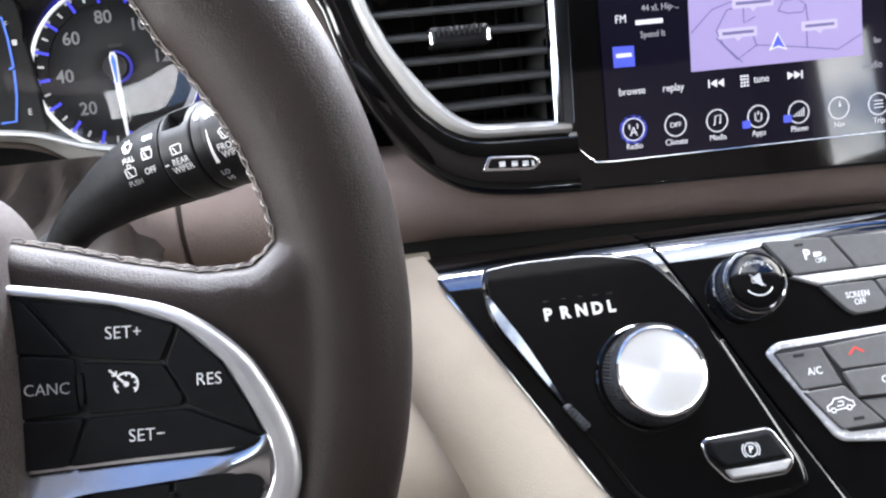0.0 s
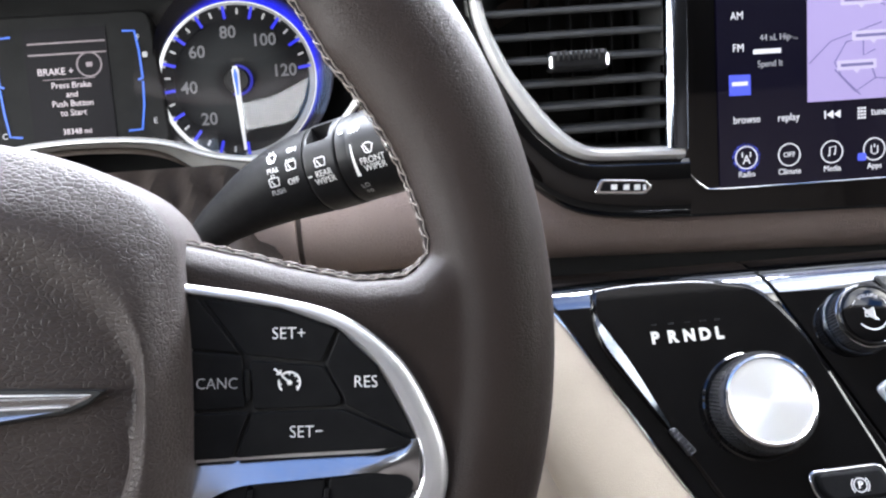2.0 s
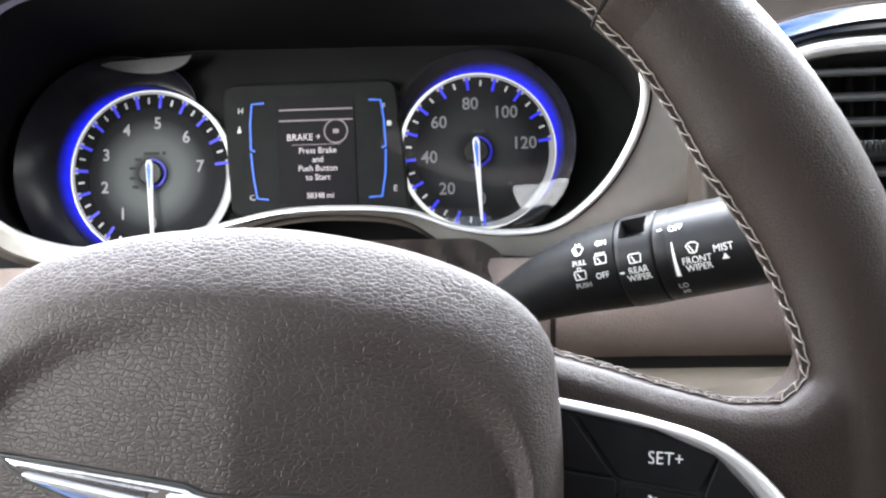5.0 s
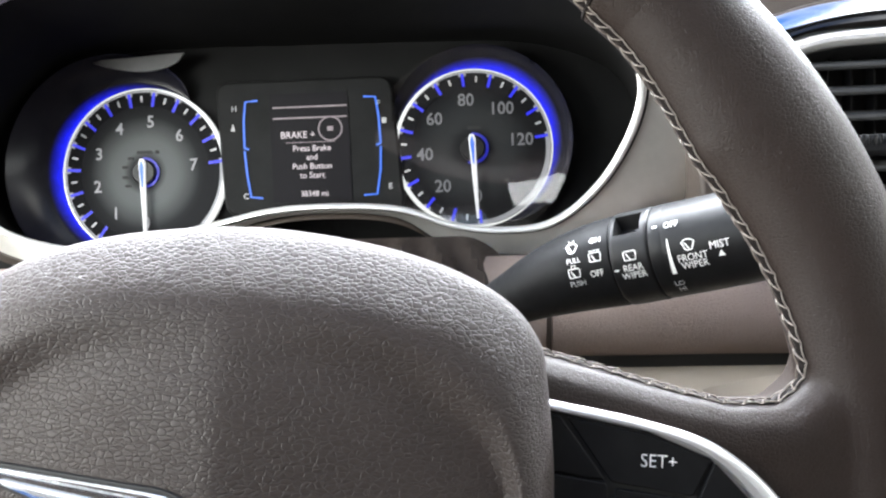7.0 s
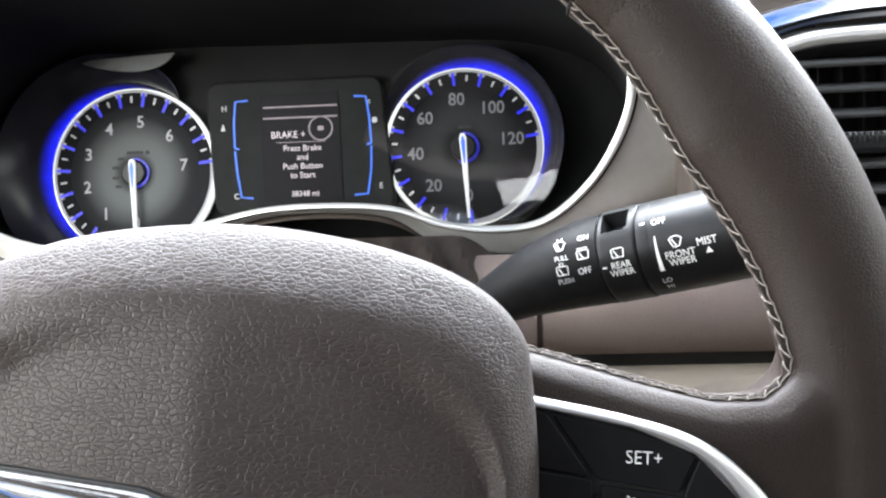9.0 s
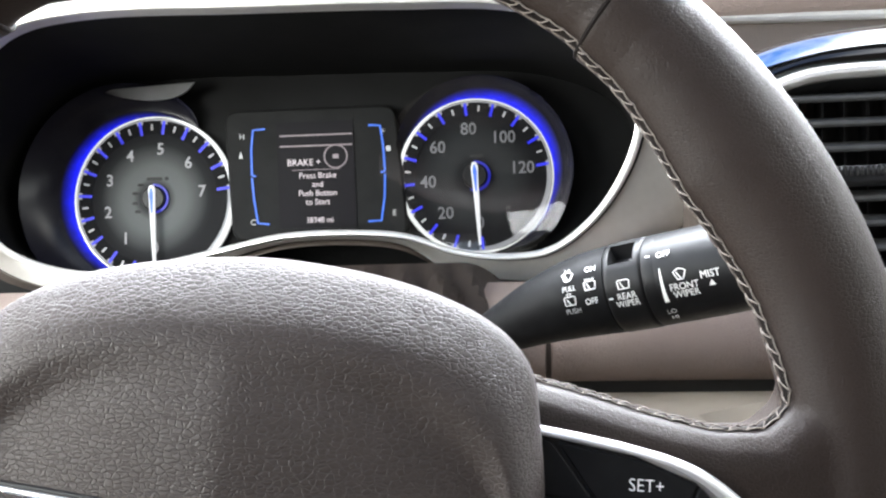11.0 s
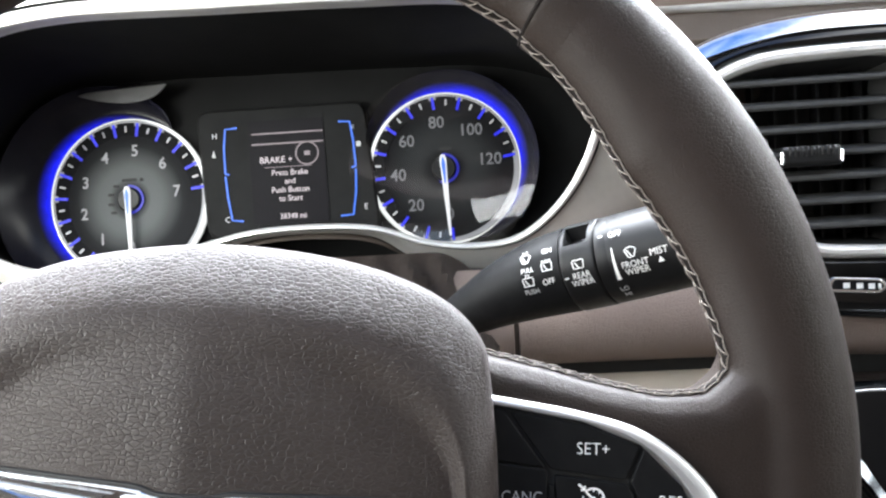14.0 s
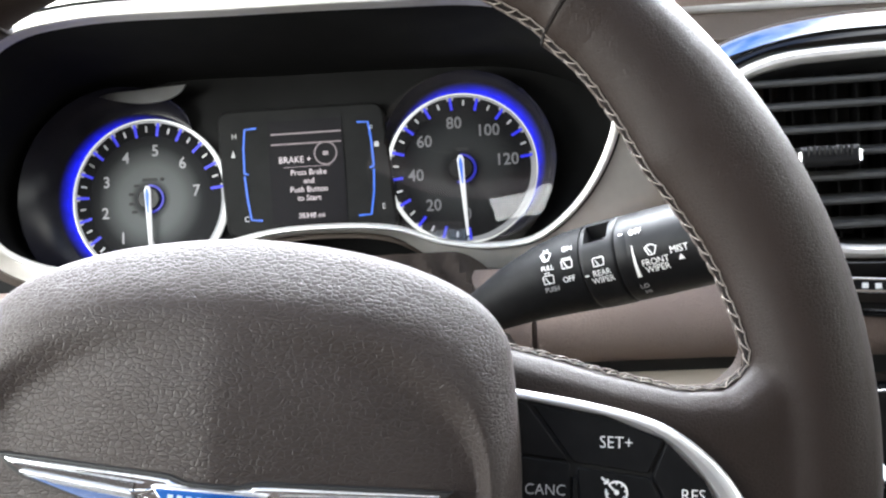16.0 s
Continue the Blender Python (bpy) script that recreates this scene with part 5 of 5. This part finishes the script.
    part("wheel", prism(rounded(mm([(86.5, -12.8), (89, -7.6), (112.5, -9.4), (115.5, -12.3), (112.5, -14.8)]), 0.0015), 0.0, 0.0012, 0.0004), BUTTON, slot, "dark thumb wheel")
    for x in (95, 102, 108.2, 112.4):
        part("mark", prism(mm(rect(x, -11.2 - (x - 95) * 0.07, 3.4 if x < 112 else 1.6, 3.0)), 0.001, 0.0014), WHITE, slot, "white mark", smooth=False)
    touchscreen()


def touchscreen():
    t = empty("touchscreen", SCREEN, "lit infotainment touchscreen showing radio and map", "touchscreen")
    part("glass", prism(mm([(158, -16.6), (330, -17), (330, 112), (158.5, 112)]), -0.006, -0.0030), GLASSY, t, "black screen glass", smooth=False)
    Z = -0.0027
    mp = part("map", prism(mm([(210, 28.6), (315.5, 28.2), (316, 104), (211, 104)]), Z - 0.0004, Z), SCRMAP, t, "lilac street map", smooth=False)
    roads = [[(211, 50), (224, 62), (238, 66), (254, 71)], [(230, 42), (226, 50), (233, 61), (250, 64), (262, 62)], [(243, 62), (243, 53), (250, 56)], [(226, 46), (238, 33), (250, 40), (263, 38.5), (280, 36), (300, 33), (316, 41)], [(281, 46), (281, 36)], [(230, 42), (241, 31)], [(248, 46), (250, 40)]]
    loop = [[(264, 58), (267, 63), (276, 64), (281, 60), (279, 56), (270, 56), (264, 58)], [(281, 60), (282, 50)], [(262, 104), (266, 85), (282, 70)], [(212, 92), (240, 88), (256, 80)]]
    part("map_drawing", lines([mm(p) for p in roads + loop], 0.0006, Z + 0.0002), SCRROAD, mp, "dark street lines", smooth=False)
    for x, y, w_ in ((239, 48.0, 23), (249, 64, 25), (289, 47.8, 22), (242, 84, 24), (290, 88, 22)):
        part("street_tag", prism(rounded(mm([(x - w_ / 2, y + 2.7), (x + w_ / 2, y + 2.7), (x + w_ / 2, y - 2.7), (x + 2, y - 2.7), (x, y - 4.9), (x - 2, y - 2.7), (x - w_ / 2, y - 2.7)]), 0.0006), Z, Z + 0.0004), SCRPALE, mp, "pale lilac street tag", smooth=False)
        part("tag_bar", prism(mm(rect(x, y, w_ - 4, 1.7)), Z + 0.0003, Z + 0.0006), SCRROAD, mp, "grey bar in place of a street name", smooth=False)
    part("arrow", prism(mm([(257.5, 36), (262.8, 46), (268.5, 35.6), (263, 37.6)]), Z, Z + 0.0006), SCRWHITE, mp, smooth=False)
    part("arrow_core", prism(mm([(259, 37.4), (262.8, 44.4), (266.9, 37), (263, 38.6)]), Z + 0.0004, Z + 0.0009), SCRBLUE, mp, "blue position arrow", smooth=False)
    for word, x, y, cap, mat in (("AM", 170, 79, 4.2, SCRWHITE), ("FM", 170.4, 61.3, 4.4, SCRWHITE), ("44 xL Hip-...", 194, 66.2, 3.6, SCRGREY), ("Spend It", 188.6, 51.8, 3.6, SCRGREY), ("browse", 174.2, 21.2, 4.2, SCRWHITE), ("replay", 198.7, 20.9, 4.2, SCRWHITE), ("tune", 252, 20.7, 4.2, SCRWHITE), ("fav", 325, 36, 3.4, SCRGREY), ("audio", 322, 22, 4.2, SCRGREY)):
        lettering(word, cap / 1000, x / 1000, y / 1000, Z, mat, t, squeeze=0.86)
    part("name_bar", prism(mm(rect(187, 58.8, 16, 2.6)), Z - 0.0003, Z), SCRWHITE, t, "white bar in place of a name", smooth=False)
    sx = part("station_tile", prism(mm([(164.6, 35.2), (177, 35.0), (177, 46.4), (164.6, 46.8)]), Z - 0.0004, Z), SCRBLUE, t, "blue station tile", smooth=False)
    part("tile_bar", prism(mm(rect(170.8, 41.6, 9, 2.2)), Z, Z + 0.0002), SCRWHITE, sx, "white bar in place of lettering", smooth=False)
    for a, b in ((160, 186.5), (187.3, 211.7), (212.5, 236.5), (237.3, 261.5), (262.3, 286), (286.8, 312), (312.8, 329)):
        part("tab", prism(mm([(a, 14.8), (b, 14.6), (b, 26.6), (a, 26.8)]), Z - 0.0009, Z - 0.0006), SCRTAB, t, "dark blue softkey", smooth=False)
    bm = prism(mm([(221, 20.9), (225, 23.2), (225, 18.6)]), Z - 0.0005, Z)
    prism(mm([(225.2, 20.9), (229.2, 23.2), (229.2, 18.6)]), Z - 0.0005, Z, bm=bm)
    prism(mm([(219.8, 18.6), (220.6, 18.6), (220.6, 23.2), (219.8, 23.2)]), Z - 0.0005, Z, bm=bm)
    part("back_symbol", bm, SCRWHITE, t, smooth=False)
    bm = prism(mm([(276.5, 20.9), (272.5, 23.2), (272.5, 18.6)]), Z - 0.0005, Z)
    prism(mm([(272.3, 20.9), (268.3, 23.2), (268.3, 18.6)]), Z - 0.0005, Z, bm=bm)
    prism(mm([(276.8, 18.6), (277.6, 18.6), (277.6, 23.2), (276.8, 23.2)]), Z - 0.0005, Z, bm=bm)
    part("next_symbol", bm, SCRWHITE, t, smooth=False)
    bm = bmesh.new()
    for i in range(3):
        for j in range(4):
            prism(mm(rect(240 + 1.8 * i, 17.8 + 1.8 * j, 1.2, 1.2)), Z - 0.0005, Z, bm=bm)
    part("keypad_symbol", bm, SCRWHITE, t, smooth=False)
    for i, word in enumerate(("Radio", "Climate", "Media", "Apps", "Phone", "Nav", "Trip")):
        x, y = 173.5 + 25.2 * i, -0.2 - 0.13 * i
        if i == 0:
            part("glow", ring(0.0058, 0.0082, Z - 0.0003, 40, cx=x / 1000, cy=y / 1000, thick=0.0003), SCRBLUE, t, "blue glow of the chosen icon", smooth=False)
            part("outer_glow", ring(0.0081, 0.0098, Z - 0.0005, 40, cx=x / 1000, cy=y / 1000, thick=0.0003), BLUEDIM, t, "faint rim of the glow", smooth=False)
        ic = part("icon", ring(0.0060, 0.0066, Z, 36, cx=x / 1000, cy=y / 1000, thick=0.0003), SCRWHITE, t, "round menu icon", smooth=False)
        if i == 0:
            polys = [[(x, y + 1.2), (x - 2, y - 3.6)], [(x, y + 1.2), (x + 2, y - 3.6)], [(x - 1.3, y - 1.8), (x + 1.3, y - 1.8)], [(x - 2.2, y + 0.2), (x - 2.6, y + 1.6), (x - 2.2, y + 3)], [(x + 2.2, y + 0.2), (x + 2.6, y + 1.6), (x + 2.2, y + 3)]]
        elif i == 1:
            polys = []
            lettering("OFF", 0.0028, x / 1000, y / 1000, Z, SCRWHITE, ic)
        elif i == 2:
            polys = [[(x - 1.6, y - 2.2), (x - 1.2, y + 2.6), (x + 2.2, y + 3.2), (x + 1.8, y - 1.4)], [(x - 2.6, y - 2.3), (x - 1.4, y - 2.1)], [(x + 0.9, y - 1.5), (x + 2.0, y - 1.3)]]
        elif i == 3:
            polys = [[(x - 1.9, y + 2.2), (x - 1.9, y - 2), (x, y - 2.8), (x + 1.9, y - 2), (x + 1.9, y + 2.2)], [(x, y + 1), (x, y + 3)]]
        elif i == 4:
            polys = [[(x - 3 + 1.5 * k, y - 2.5), (x - 3 + 1.5 * k, y - 1.2 + 0.9 * k)] for k in range(5)]
        elif i == 5:
            polys = [[(x, y + 0.8), (x + 0.5, y + 4.2), (x + 1, y + 0.8), (x, y + 0.8)]]
        else:
            polys = [[(x - 3, y + k), (x + 3, y + k)] for k in (-2, 0, 2)]
        if polys:
            part("symbol", lines([mm(p) for p in polys], 0.0006, Z + 0.0001), SCRWHITE, ic, smooth=False)
        lettering(word, 0.0033, x / 1000, (-9.8 - 0.13 * i) / 1000, Z, SCRWHITE, t, squeeze=0.9)
    for x, y in ((241.5, -4.6), (267, -3.8)):
        part("badge", prism(rounded(mm(rect(x, y, 5, 4.4)), 0.001), Z, Z + 0.0003), SCRBLUE, t, "small blue badge", smooth=False)


centre_stack()


# ---- console panel with the gear selector ----
def console():
    c = empty("console_panel", CONSOLE, "glossy black console panel", "console")

    def depth(v):
        u = max(0.0, v - 0.019)
        return -u * u / 0.046

    def slab(x_left, x_right):
        vs = [-0.16 + 0.2025 * i / 45 for i in range(46)]
        rows = []
        for v in vs:
            a, b, z = x_left(v), x_right(v), depth(v)
            rows.append([(a, v, z - 0.03), (a, v, z - 0.0012), (a + 0.0005, v, z - 0.0003), (a + 0.0015, v, z), (a + (b - a) * 0.5, v, z), (b - 0.0015, v, z), (b - 0.0005, v, z - 0.0003), (b, v, z - 0.0012), (b, v, z - 0.03)])
        rows.append([(x, v + 0.003, z - 0.006) for x, v, z in rows[-1]])
        return sheet(rows)

    edge = lambda v: 0.042 + (0.042 - v) * 0.564
    seam = lambda v: 0.173 + (0.034 - v) * 0.477
    part("left_panel", slab(edge, lambda v: seam(v) - 0.0005), PIANO, c, "gloss black selector side")
    part("right_panel", slab(lambda v: seam(v) + 0.0005, lambda v: 0.36), PIANO, c, "gloss black climate side")
    # the rolled upper edge is a polished facet that mirrors the sky
    for x_left, x_right in ((lambda v: edge(v) + 0.002, lambda v: seam(v) - 0.0015), (lambda v: seam(v) + 0.0015, lambda v: 0.35)):
        rows = []
        for i in range(17):
            rows.append([])
            for k in range(9):
                low = 0.0205 + 0.0075 * min(1.0, max(0.0, (i / 16 - 0.15) / 0.5)) * (x_right(0.03) > 0.3)
                v = low + (0.0375 - low) * k / 8
                x = x_left(v) + (x_right(v) - x_left(v)) * i / 16
                rows[-1].append((x, v, depth(v) + 0.0004))
        part("upper_facet", sheet(rows), SKYFACET, c, "polished dark facet along the upper edge")
    part("edge_line", sweep([Vector((edge(v) - 0.0004, v, depth(v) - 0.0012)) for v in (0.04, 0.03, 0.01, -0.05, -0.1, -0.15)], 0.0006, 0.0006, (0, 0, 1), n=8), CHROME, c, "thin chrome edge")
    outline = rounded(mm([(73.5, 22), (76, 31), (96.6, 33.0), (137, 32.4), (166, 26.5), (176, 18), (190, -1), (227, -97), (227, -108), (214, -111.5), (160, -113), (136, -106), (115, -67), (103, -45), (84, -16), (75.5, -2.5)]), 0.010, 6)
    part("selector_plate", prism(outline, -0.004, 0.0022, 0.0032), PIANO, c, "raised selector plate with a polished bevel")
    a = catmull(mm([(74.6, 11), (78.5, -3), (88, -19.5), (106.6, -50.5)]), 6)
    b = catmull(mm([(75.6, 15), (83, 2), (91.6, -14), (107.6, -50)]), 6)
    rows = [[(*p, 0.0022), (*p, 0.0024 + 0.48 * (p - q).length), (*q, 0.0024)] for p, q in zip(a, b)]
    part("polished_facet", sheet(rows), DARKCHROME, c, "polished facet along the plate's edge")
    end = part("ribbed_end", prism(rounded(mm([(104.6, -49.5), (108.4, -48.2), (117.8, -61.2), (113.6, -64)]), 0.0015), 0.001, 0.0034, 0.0008), KNURL, c, "dark ribbed end of the facet")
    for i in range(7):
        x, y = 106.8 + 1.4 * i, -50.4 - 1.9 * i
        part("ridge", prism(rounded(mm([(x - 1.6, y - 1.2), (x + 1.5, y + 0.9), (x + 1.9, y + 0.3), (x - 1.2, y - 1.8)]), 0.0003), 0.0030, 0.0042, 0.0003), KNURL, end)
    for ch, x in zip("PRNDL", (106.4, 116.0, 125.3, 134.1, 142.0)):
        lettering(ch, 0.0062, x / 1000, -0.0003, 0.0023, LITWHITE, c, bold=0.00045, squeeze=0.95)
        part("lamp_dash", prism(mm(rect(x + 0.4, 7.4, 3.2, 0.9)), 0.002, 0.0024), BUTTON, c, "unlit dash", smooth=False)
    selector_knob()
    volume_knob()
    brake_button()
    climate()


def knurled(r, z0, z1, n, depth, lean=0.0):
    """A ring of fine slanted ribs."""
    bm = bmesh.new()
    rows = []
    for k in range(5):
        z = z0 + (z1 - z0) * k / 4
        rows.append([bm.verts.new(((r + (depth if i % 2 else 0)) * math.cos(2 * math.pi * (i + lean * k) / (2 * n)), (r + (depth if i % 2 else 0)) * math.sin(2 * math.pi * (i + lean * k) / (2 * n)), z)) for i in range(2 * n)])
    for a, b in zip(rows, rows[1:]):
        for i in range(2 * n):
            bm.faces.new((a[i - 1], a[i], b[i], b[i - 1]))
    bm.faces.new(rows[0][::-1])
    bm.faces.new(rows[-1])
    return bm


def selector_knob():
    k = empty("gear_selector", CONSOLE @ Matrix.Translation((0.1544, -0.0410, 0.002)), "rotary gear selector with brushed metal cap and knurled black body", "knob")
    part("collar", lathe([(0.0292, -0.001), (0.0292, 0.0006), (0.0282, 0.0012), (0.026, 0.0012)], 72), PIANO, k, "gloss black collar")
    part("body", knurled(0.0256, 0.0005, 0.0165, 80, 0.0008, 0.8), KNURL, k, "knurled black body")
    part("cap_rim", lathe([(0.0240, 0.0160), (0.0241, 0.0168), (0.0239, 0.0195), (0.0234, 0.0206), (0.0223, 0.0210), (0.0216, 0.0204), (0.0214, 0.0198)], 96), CHROME, k, "polished cap rim")
    part("cap", lathe([(0.0216, 0.0190), (0.0215, 0.0199), (0.011, 0.01985), (0, 0.0198)], 96), SPUN, k, "spun brushed metal cap")


def volume_knob():
    v = empty("volume_knob", CONSOLE @ Matrix.Translation((0.2206, 0.0003, 0.0)), "black volume knob with chrome rings and printed speaker", "knob")
    part("base_ring", lathe([(0.0196, -0.001), (0.0196, 0.0016), (0.0186, 0.003), (0.0172, 0.003)], 64), DARKCHROME, v, "dark chrome base ring")
    part("body", knurled(0.0170, 0.002, 0.0130, 60, 0.0005, 0.0), KNURL, v, "ribbed black body")
    part("lower_ring", lathe([(0.0168, 0.0122), (0.0177, 0.0126), (0.0177, 0.0134), (0.0170, 0.0137)], 64), CHROME, v, "thin chrome ring")
    part("top_ring", lathe([(0.0166, 0.0135), (0.0175, 0.0137), (0.0173, 0.0154), (0.0166, 0.0162), (0.0158, 0.0164), (0.0150, 0.0156)], 64), PIANO, v, "gloss black top ring")
    cap = part("cap", lathe([(0.0152, 0.0145), (0.0148, 0.0160), (0.012, 0.0166), (0, 0.0169)], 64), PIANO, v, "gloss black cap")
    word = "VOLUME"
    for i, ch in enumerate(word):
        a = radians(119 - 11.6 * i)
        lettering(ch, 0.0019, 0, 0, 0, PRINT, cap, m=Matrix.Translation((0.0102 * math.cos(a), 0.0102 * math.sin(a), 0.01685)) @ Matrix.Rotation(a - math.pi / 2, 4, "Z"))
    bm = ring(0.0082, 0.0090, 0.0170, 24, radians(215), radians(325), 0.0001)
    ring(0.0104, 0.0109, 0.0170, 10, radians(132), radians(152), 0.0001, bm)
    ring(0.0104, 0.0109, 0.0170, 10, radians(28), radians(48), 0.0001, bm)
    lines([mm([(-3.4, -1.3), (-3.4, 1.3), (-1.2, 1.3), (1.6, 3.6), (1.6, -3.6), (-1.2, -1.3), (-3.4, -1.3)]), mm([(-4, 3.6), (3.4, -3.8)])], 0.0006, 0.01705, 0.0001, bm)
    part("symbol", bm, PRINT, cap, "white muted speaker symbol", smooth=False)


def brake_button():
    p = empty("parking_brake_button", CONSOLE @ Matrix.Translation((0.1972, -0.0882, 0.002)), "black parking brake button with a silver lip", "button")
    part("bezel", prism(rounded(mm([(-24, 11.4), (15.2, 12.6), (24.6, -5.8), (18.6, -12.8), (-13.6, -12.8), (-23.4, 0.6)]), 0.004), -0.001, 0.0012, 0.0008), CHROME, p, "polished bezel")
    part("well", prism(rounded(mm([(-23, 10.4), (14.2, 11.6), (23, -5.8), (17.8, -11.8), (-13, -11.8), (-22.2, 0.4)]), 0.004), 0.0, 0.0016), SHADOW, p, "dark gap", smooth=False)
    key = part("key", prism(rounded(mm([(-21.6, 9.6), (13.2, 10.6), (20.4, -4.6), (-15.6, -5.2), (-21.2, 1.6)]), 0.003), 0.0, 0.0048, 0.0022), BUTTON, p, "black rocker key")
    part("lip", prism(rounded(mm([(-15.4, -5.6), (20.4, -5.0), (21.4, -6.2), (17, -10.9), (-12.6, -10.9)]), 0.0015), 0.0, 0.0036, 0.0014), SILVER, p, "silver lower lip")
    bm = ring(0.0032, 0.0037, 0.005, 28, thick=0.0001, cx=0.0, cy=0.0022)
    ring(0.0044, 0.0049, 0.005, 12, radians(-45), radians(45), 0.0001, bm, 0.0, 0.0022)
    ring(0.0044, 0.0049, 0.005, 12, radians(135), radians(225), 0.0001, bm, 0.0, 0.0022)
    part("symbol", bm, WHITE, key, "brake symbol ring", smooth=False)
    lettering("P", 0.0036, 0.0001, 0.0022, 0.0049, WHITE, key, bold=0.0001)


def climate():
    h = empty("climate_panel", CONSOLE, "grey climate buttons in a bright silver frame", "climate panel")
    part("frame", prism(rounded(mm([(221.4, -37), (229, -32.2), (273, -31.6), (350, -30), (350, -94), (276, -92.4), (252, -89.2), (247.5, -86)]), 0.003), -0.001, 0.0024, 0.0016), BRIGHTTRIM, h, "bright silver frame")
    part("bed", prism(rounded(mm([(224.4, -38), (230, -36.2), (350, -33.6), (350, -88), (255, -85)]), 0.002), 0.0, 0.0026), SHADOW, h, "dark gaps", smooth=False)

    def key(pts, label="grey climate button", z=0.0044):
        return part("button", prism(rounded(mm(pts), 0.0014, 3), 0.0, z, 0.0008), GREYBTN, h, label)

    ac = key([(225.2, -39), (251.6, -38.4), (258.2, -59.8), (235.2, -60)])
    up = key([(252.8, -38.2), (296, -35.8), (289, -52.6), (260, -52.2)])
    off = key([(259.8, -53.4), (300, -53.2), (296, -69.6), (265, -68)], z=0.0056)
    rec = key([(235.4, -61), (258.8, -60.6), (264.6, -69), (275.6, -83.2), (251, -83.2)])
    key([(266.2, -69.4), (300, -70.4), (300, -84), (277, -83.6)])
    key([(297.4, -36), (345, -35), (345, -84), (301.5, -84), (303, -53)])
    lettering("A/C", 0.0040, 0.2446, -0.0510, 0.0045, WHITE, ac, squeeze=0.9)
    lettering("OFF", 0.0038, 0.2840, -0.0608, 0.0057, WHITE, off, squeeze=0.9)
    part("lamp", prism(mm(rect(238, -41.4, 6, 1.8)), 0.0042, 0.0046), SHADOW, ac, "small unlit lamp", smooth=False)
    part("lamp", prism(mm(rect(261.4, -78.8, 6, 1.8)), 0.0042, 0.0046), SHADOW, rec, "small unlit lamp", smooth=False)
    part("symbol", lines([mm([(266.4, -45), (270.8, -41.4), (275.2, -44.4)])], 0.0012, 0.0046, 0.0002), RED, up, "red up arrow", smooth=False)
    part("symbol", lines([mm([(245.6, -72.6), (245.9, -70.2), (248.6, -69.2), (250.6, -66.9), (256.4, -66.6), (258.6, -68.6), (260.8, -69.2), (261.2, -71.8), (259.6, -72.2)]), mm([(245.6, -72.6), (247.2, -72.8)]), mm([(250.4, -72.8), (256.4, -72.4)]), mm([(247.3, -72.9), (247.9, -71.7), (249.6, -71.7), (250.3, -72.9), (249.4, -74), (248, -74), (247.3, -72.9)]), mm([(256.4, -72.5), (257, -71.3), (258.8, -71.3), (259.5, -72.4), (258.6, -73.5), (257.2, -73.5), (256.4, -72.5)]), mm([(251.2, -70.9), (255, -70.7), (255.2, -68.6), (252.4, -68.7)])], 0.0006, 0.0046, 0.0002), WHITE, rec, "recirculation symbol", smooth=False)
    u = empty("upper_switch_panel", CONSOLE, "grey switches above the climate panel with a silver divider", "switch panel")

    def ukey(pts):
        return part("button", prism(rounded(mm(pts), 0.0016, 3), -0.012, 0.0030, 0.0008), GREYBTN, u, "grey switch")

    a = ukey([(236.6, 25), (275.6, 22.8), (286.4, 3.0), (249.2, 3.6)])
    ukey([(277, 22.8), (340, 20), (340, 2.4), (288, 2.8)])
    b = ukey([(263, -4.8), (294.4, -5.2), (299.6, -18), (296, -22.6), (279, -23.2), (274.2, -20)])
    ukey([(296, -5.2), (340, -5), (340, -23), (298.4, -22.8), (301.4, -18)])
    part("divider", prism(rounded(mm([(247.2, 2.8), (262.8, -4.0), (345, -3.6), (345, 2.0)]), 0.0008), -0.004, 0.0030, 0.0012), BRIGHTTRIM, u, "silver divider")
    lettering("P", 0.0056, 0.2600, 0.0138, 0.0032, WHITE, a, bold=0.0002)
    lettering("OFF", 0.0030, 0.2672, 0.0098, 0.0032, WHITE, a, squeeze=0.9)
    part("symbol", prism(rounded(mm([(263.6, 12.2), (268, 12.4), (269, 14.6), (264.2, 15)]), 0.0006), 0.0028, 0.0033), WHITE, a, "small car mark", smooth=False)
    part("lamp", prism(mm(rect(257, 20.2, 5, 1.6)), 0.0028, 0.0032), SHADOW, a, "small unlit lamp", smooth=False)
    lettering("SCREEN", 0.0033, 0.2826, -0.0124, 0.0032, WHITE, b, squeeze=0.85)
    lettering("OFF", 0.0033, 0.2829, -0.0166, 0.0032, WHITE, b, squeeze=0.85)


console()
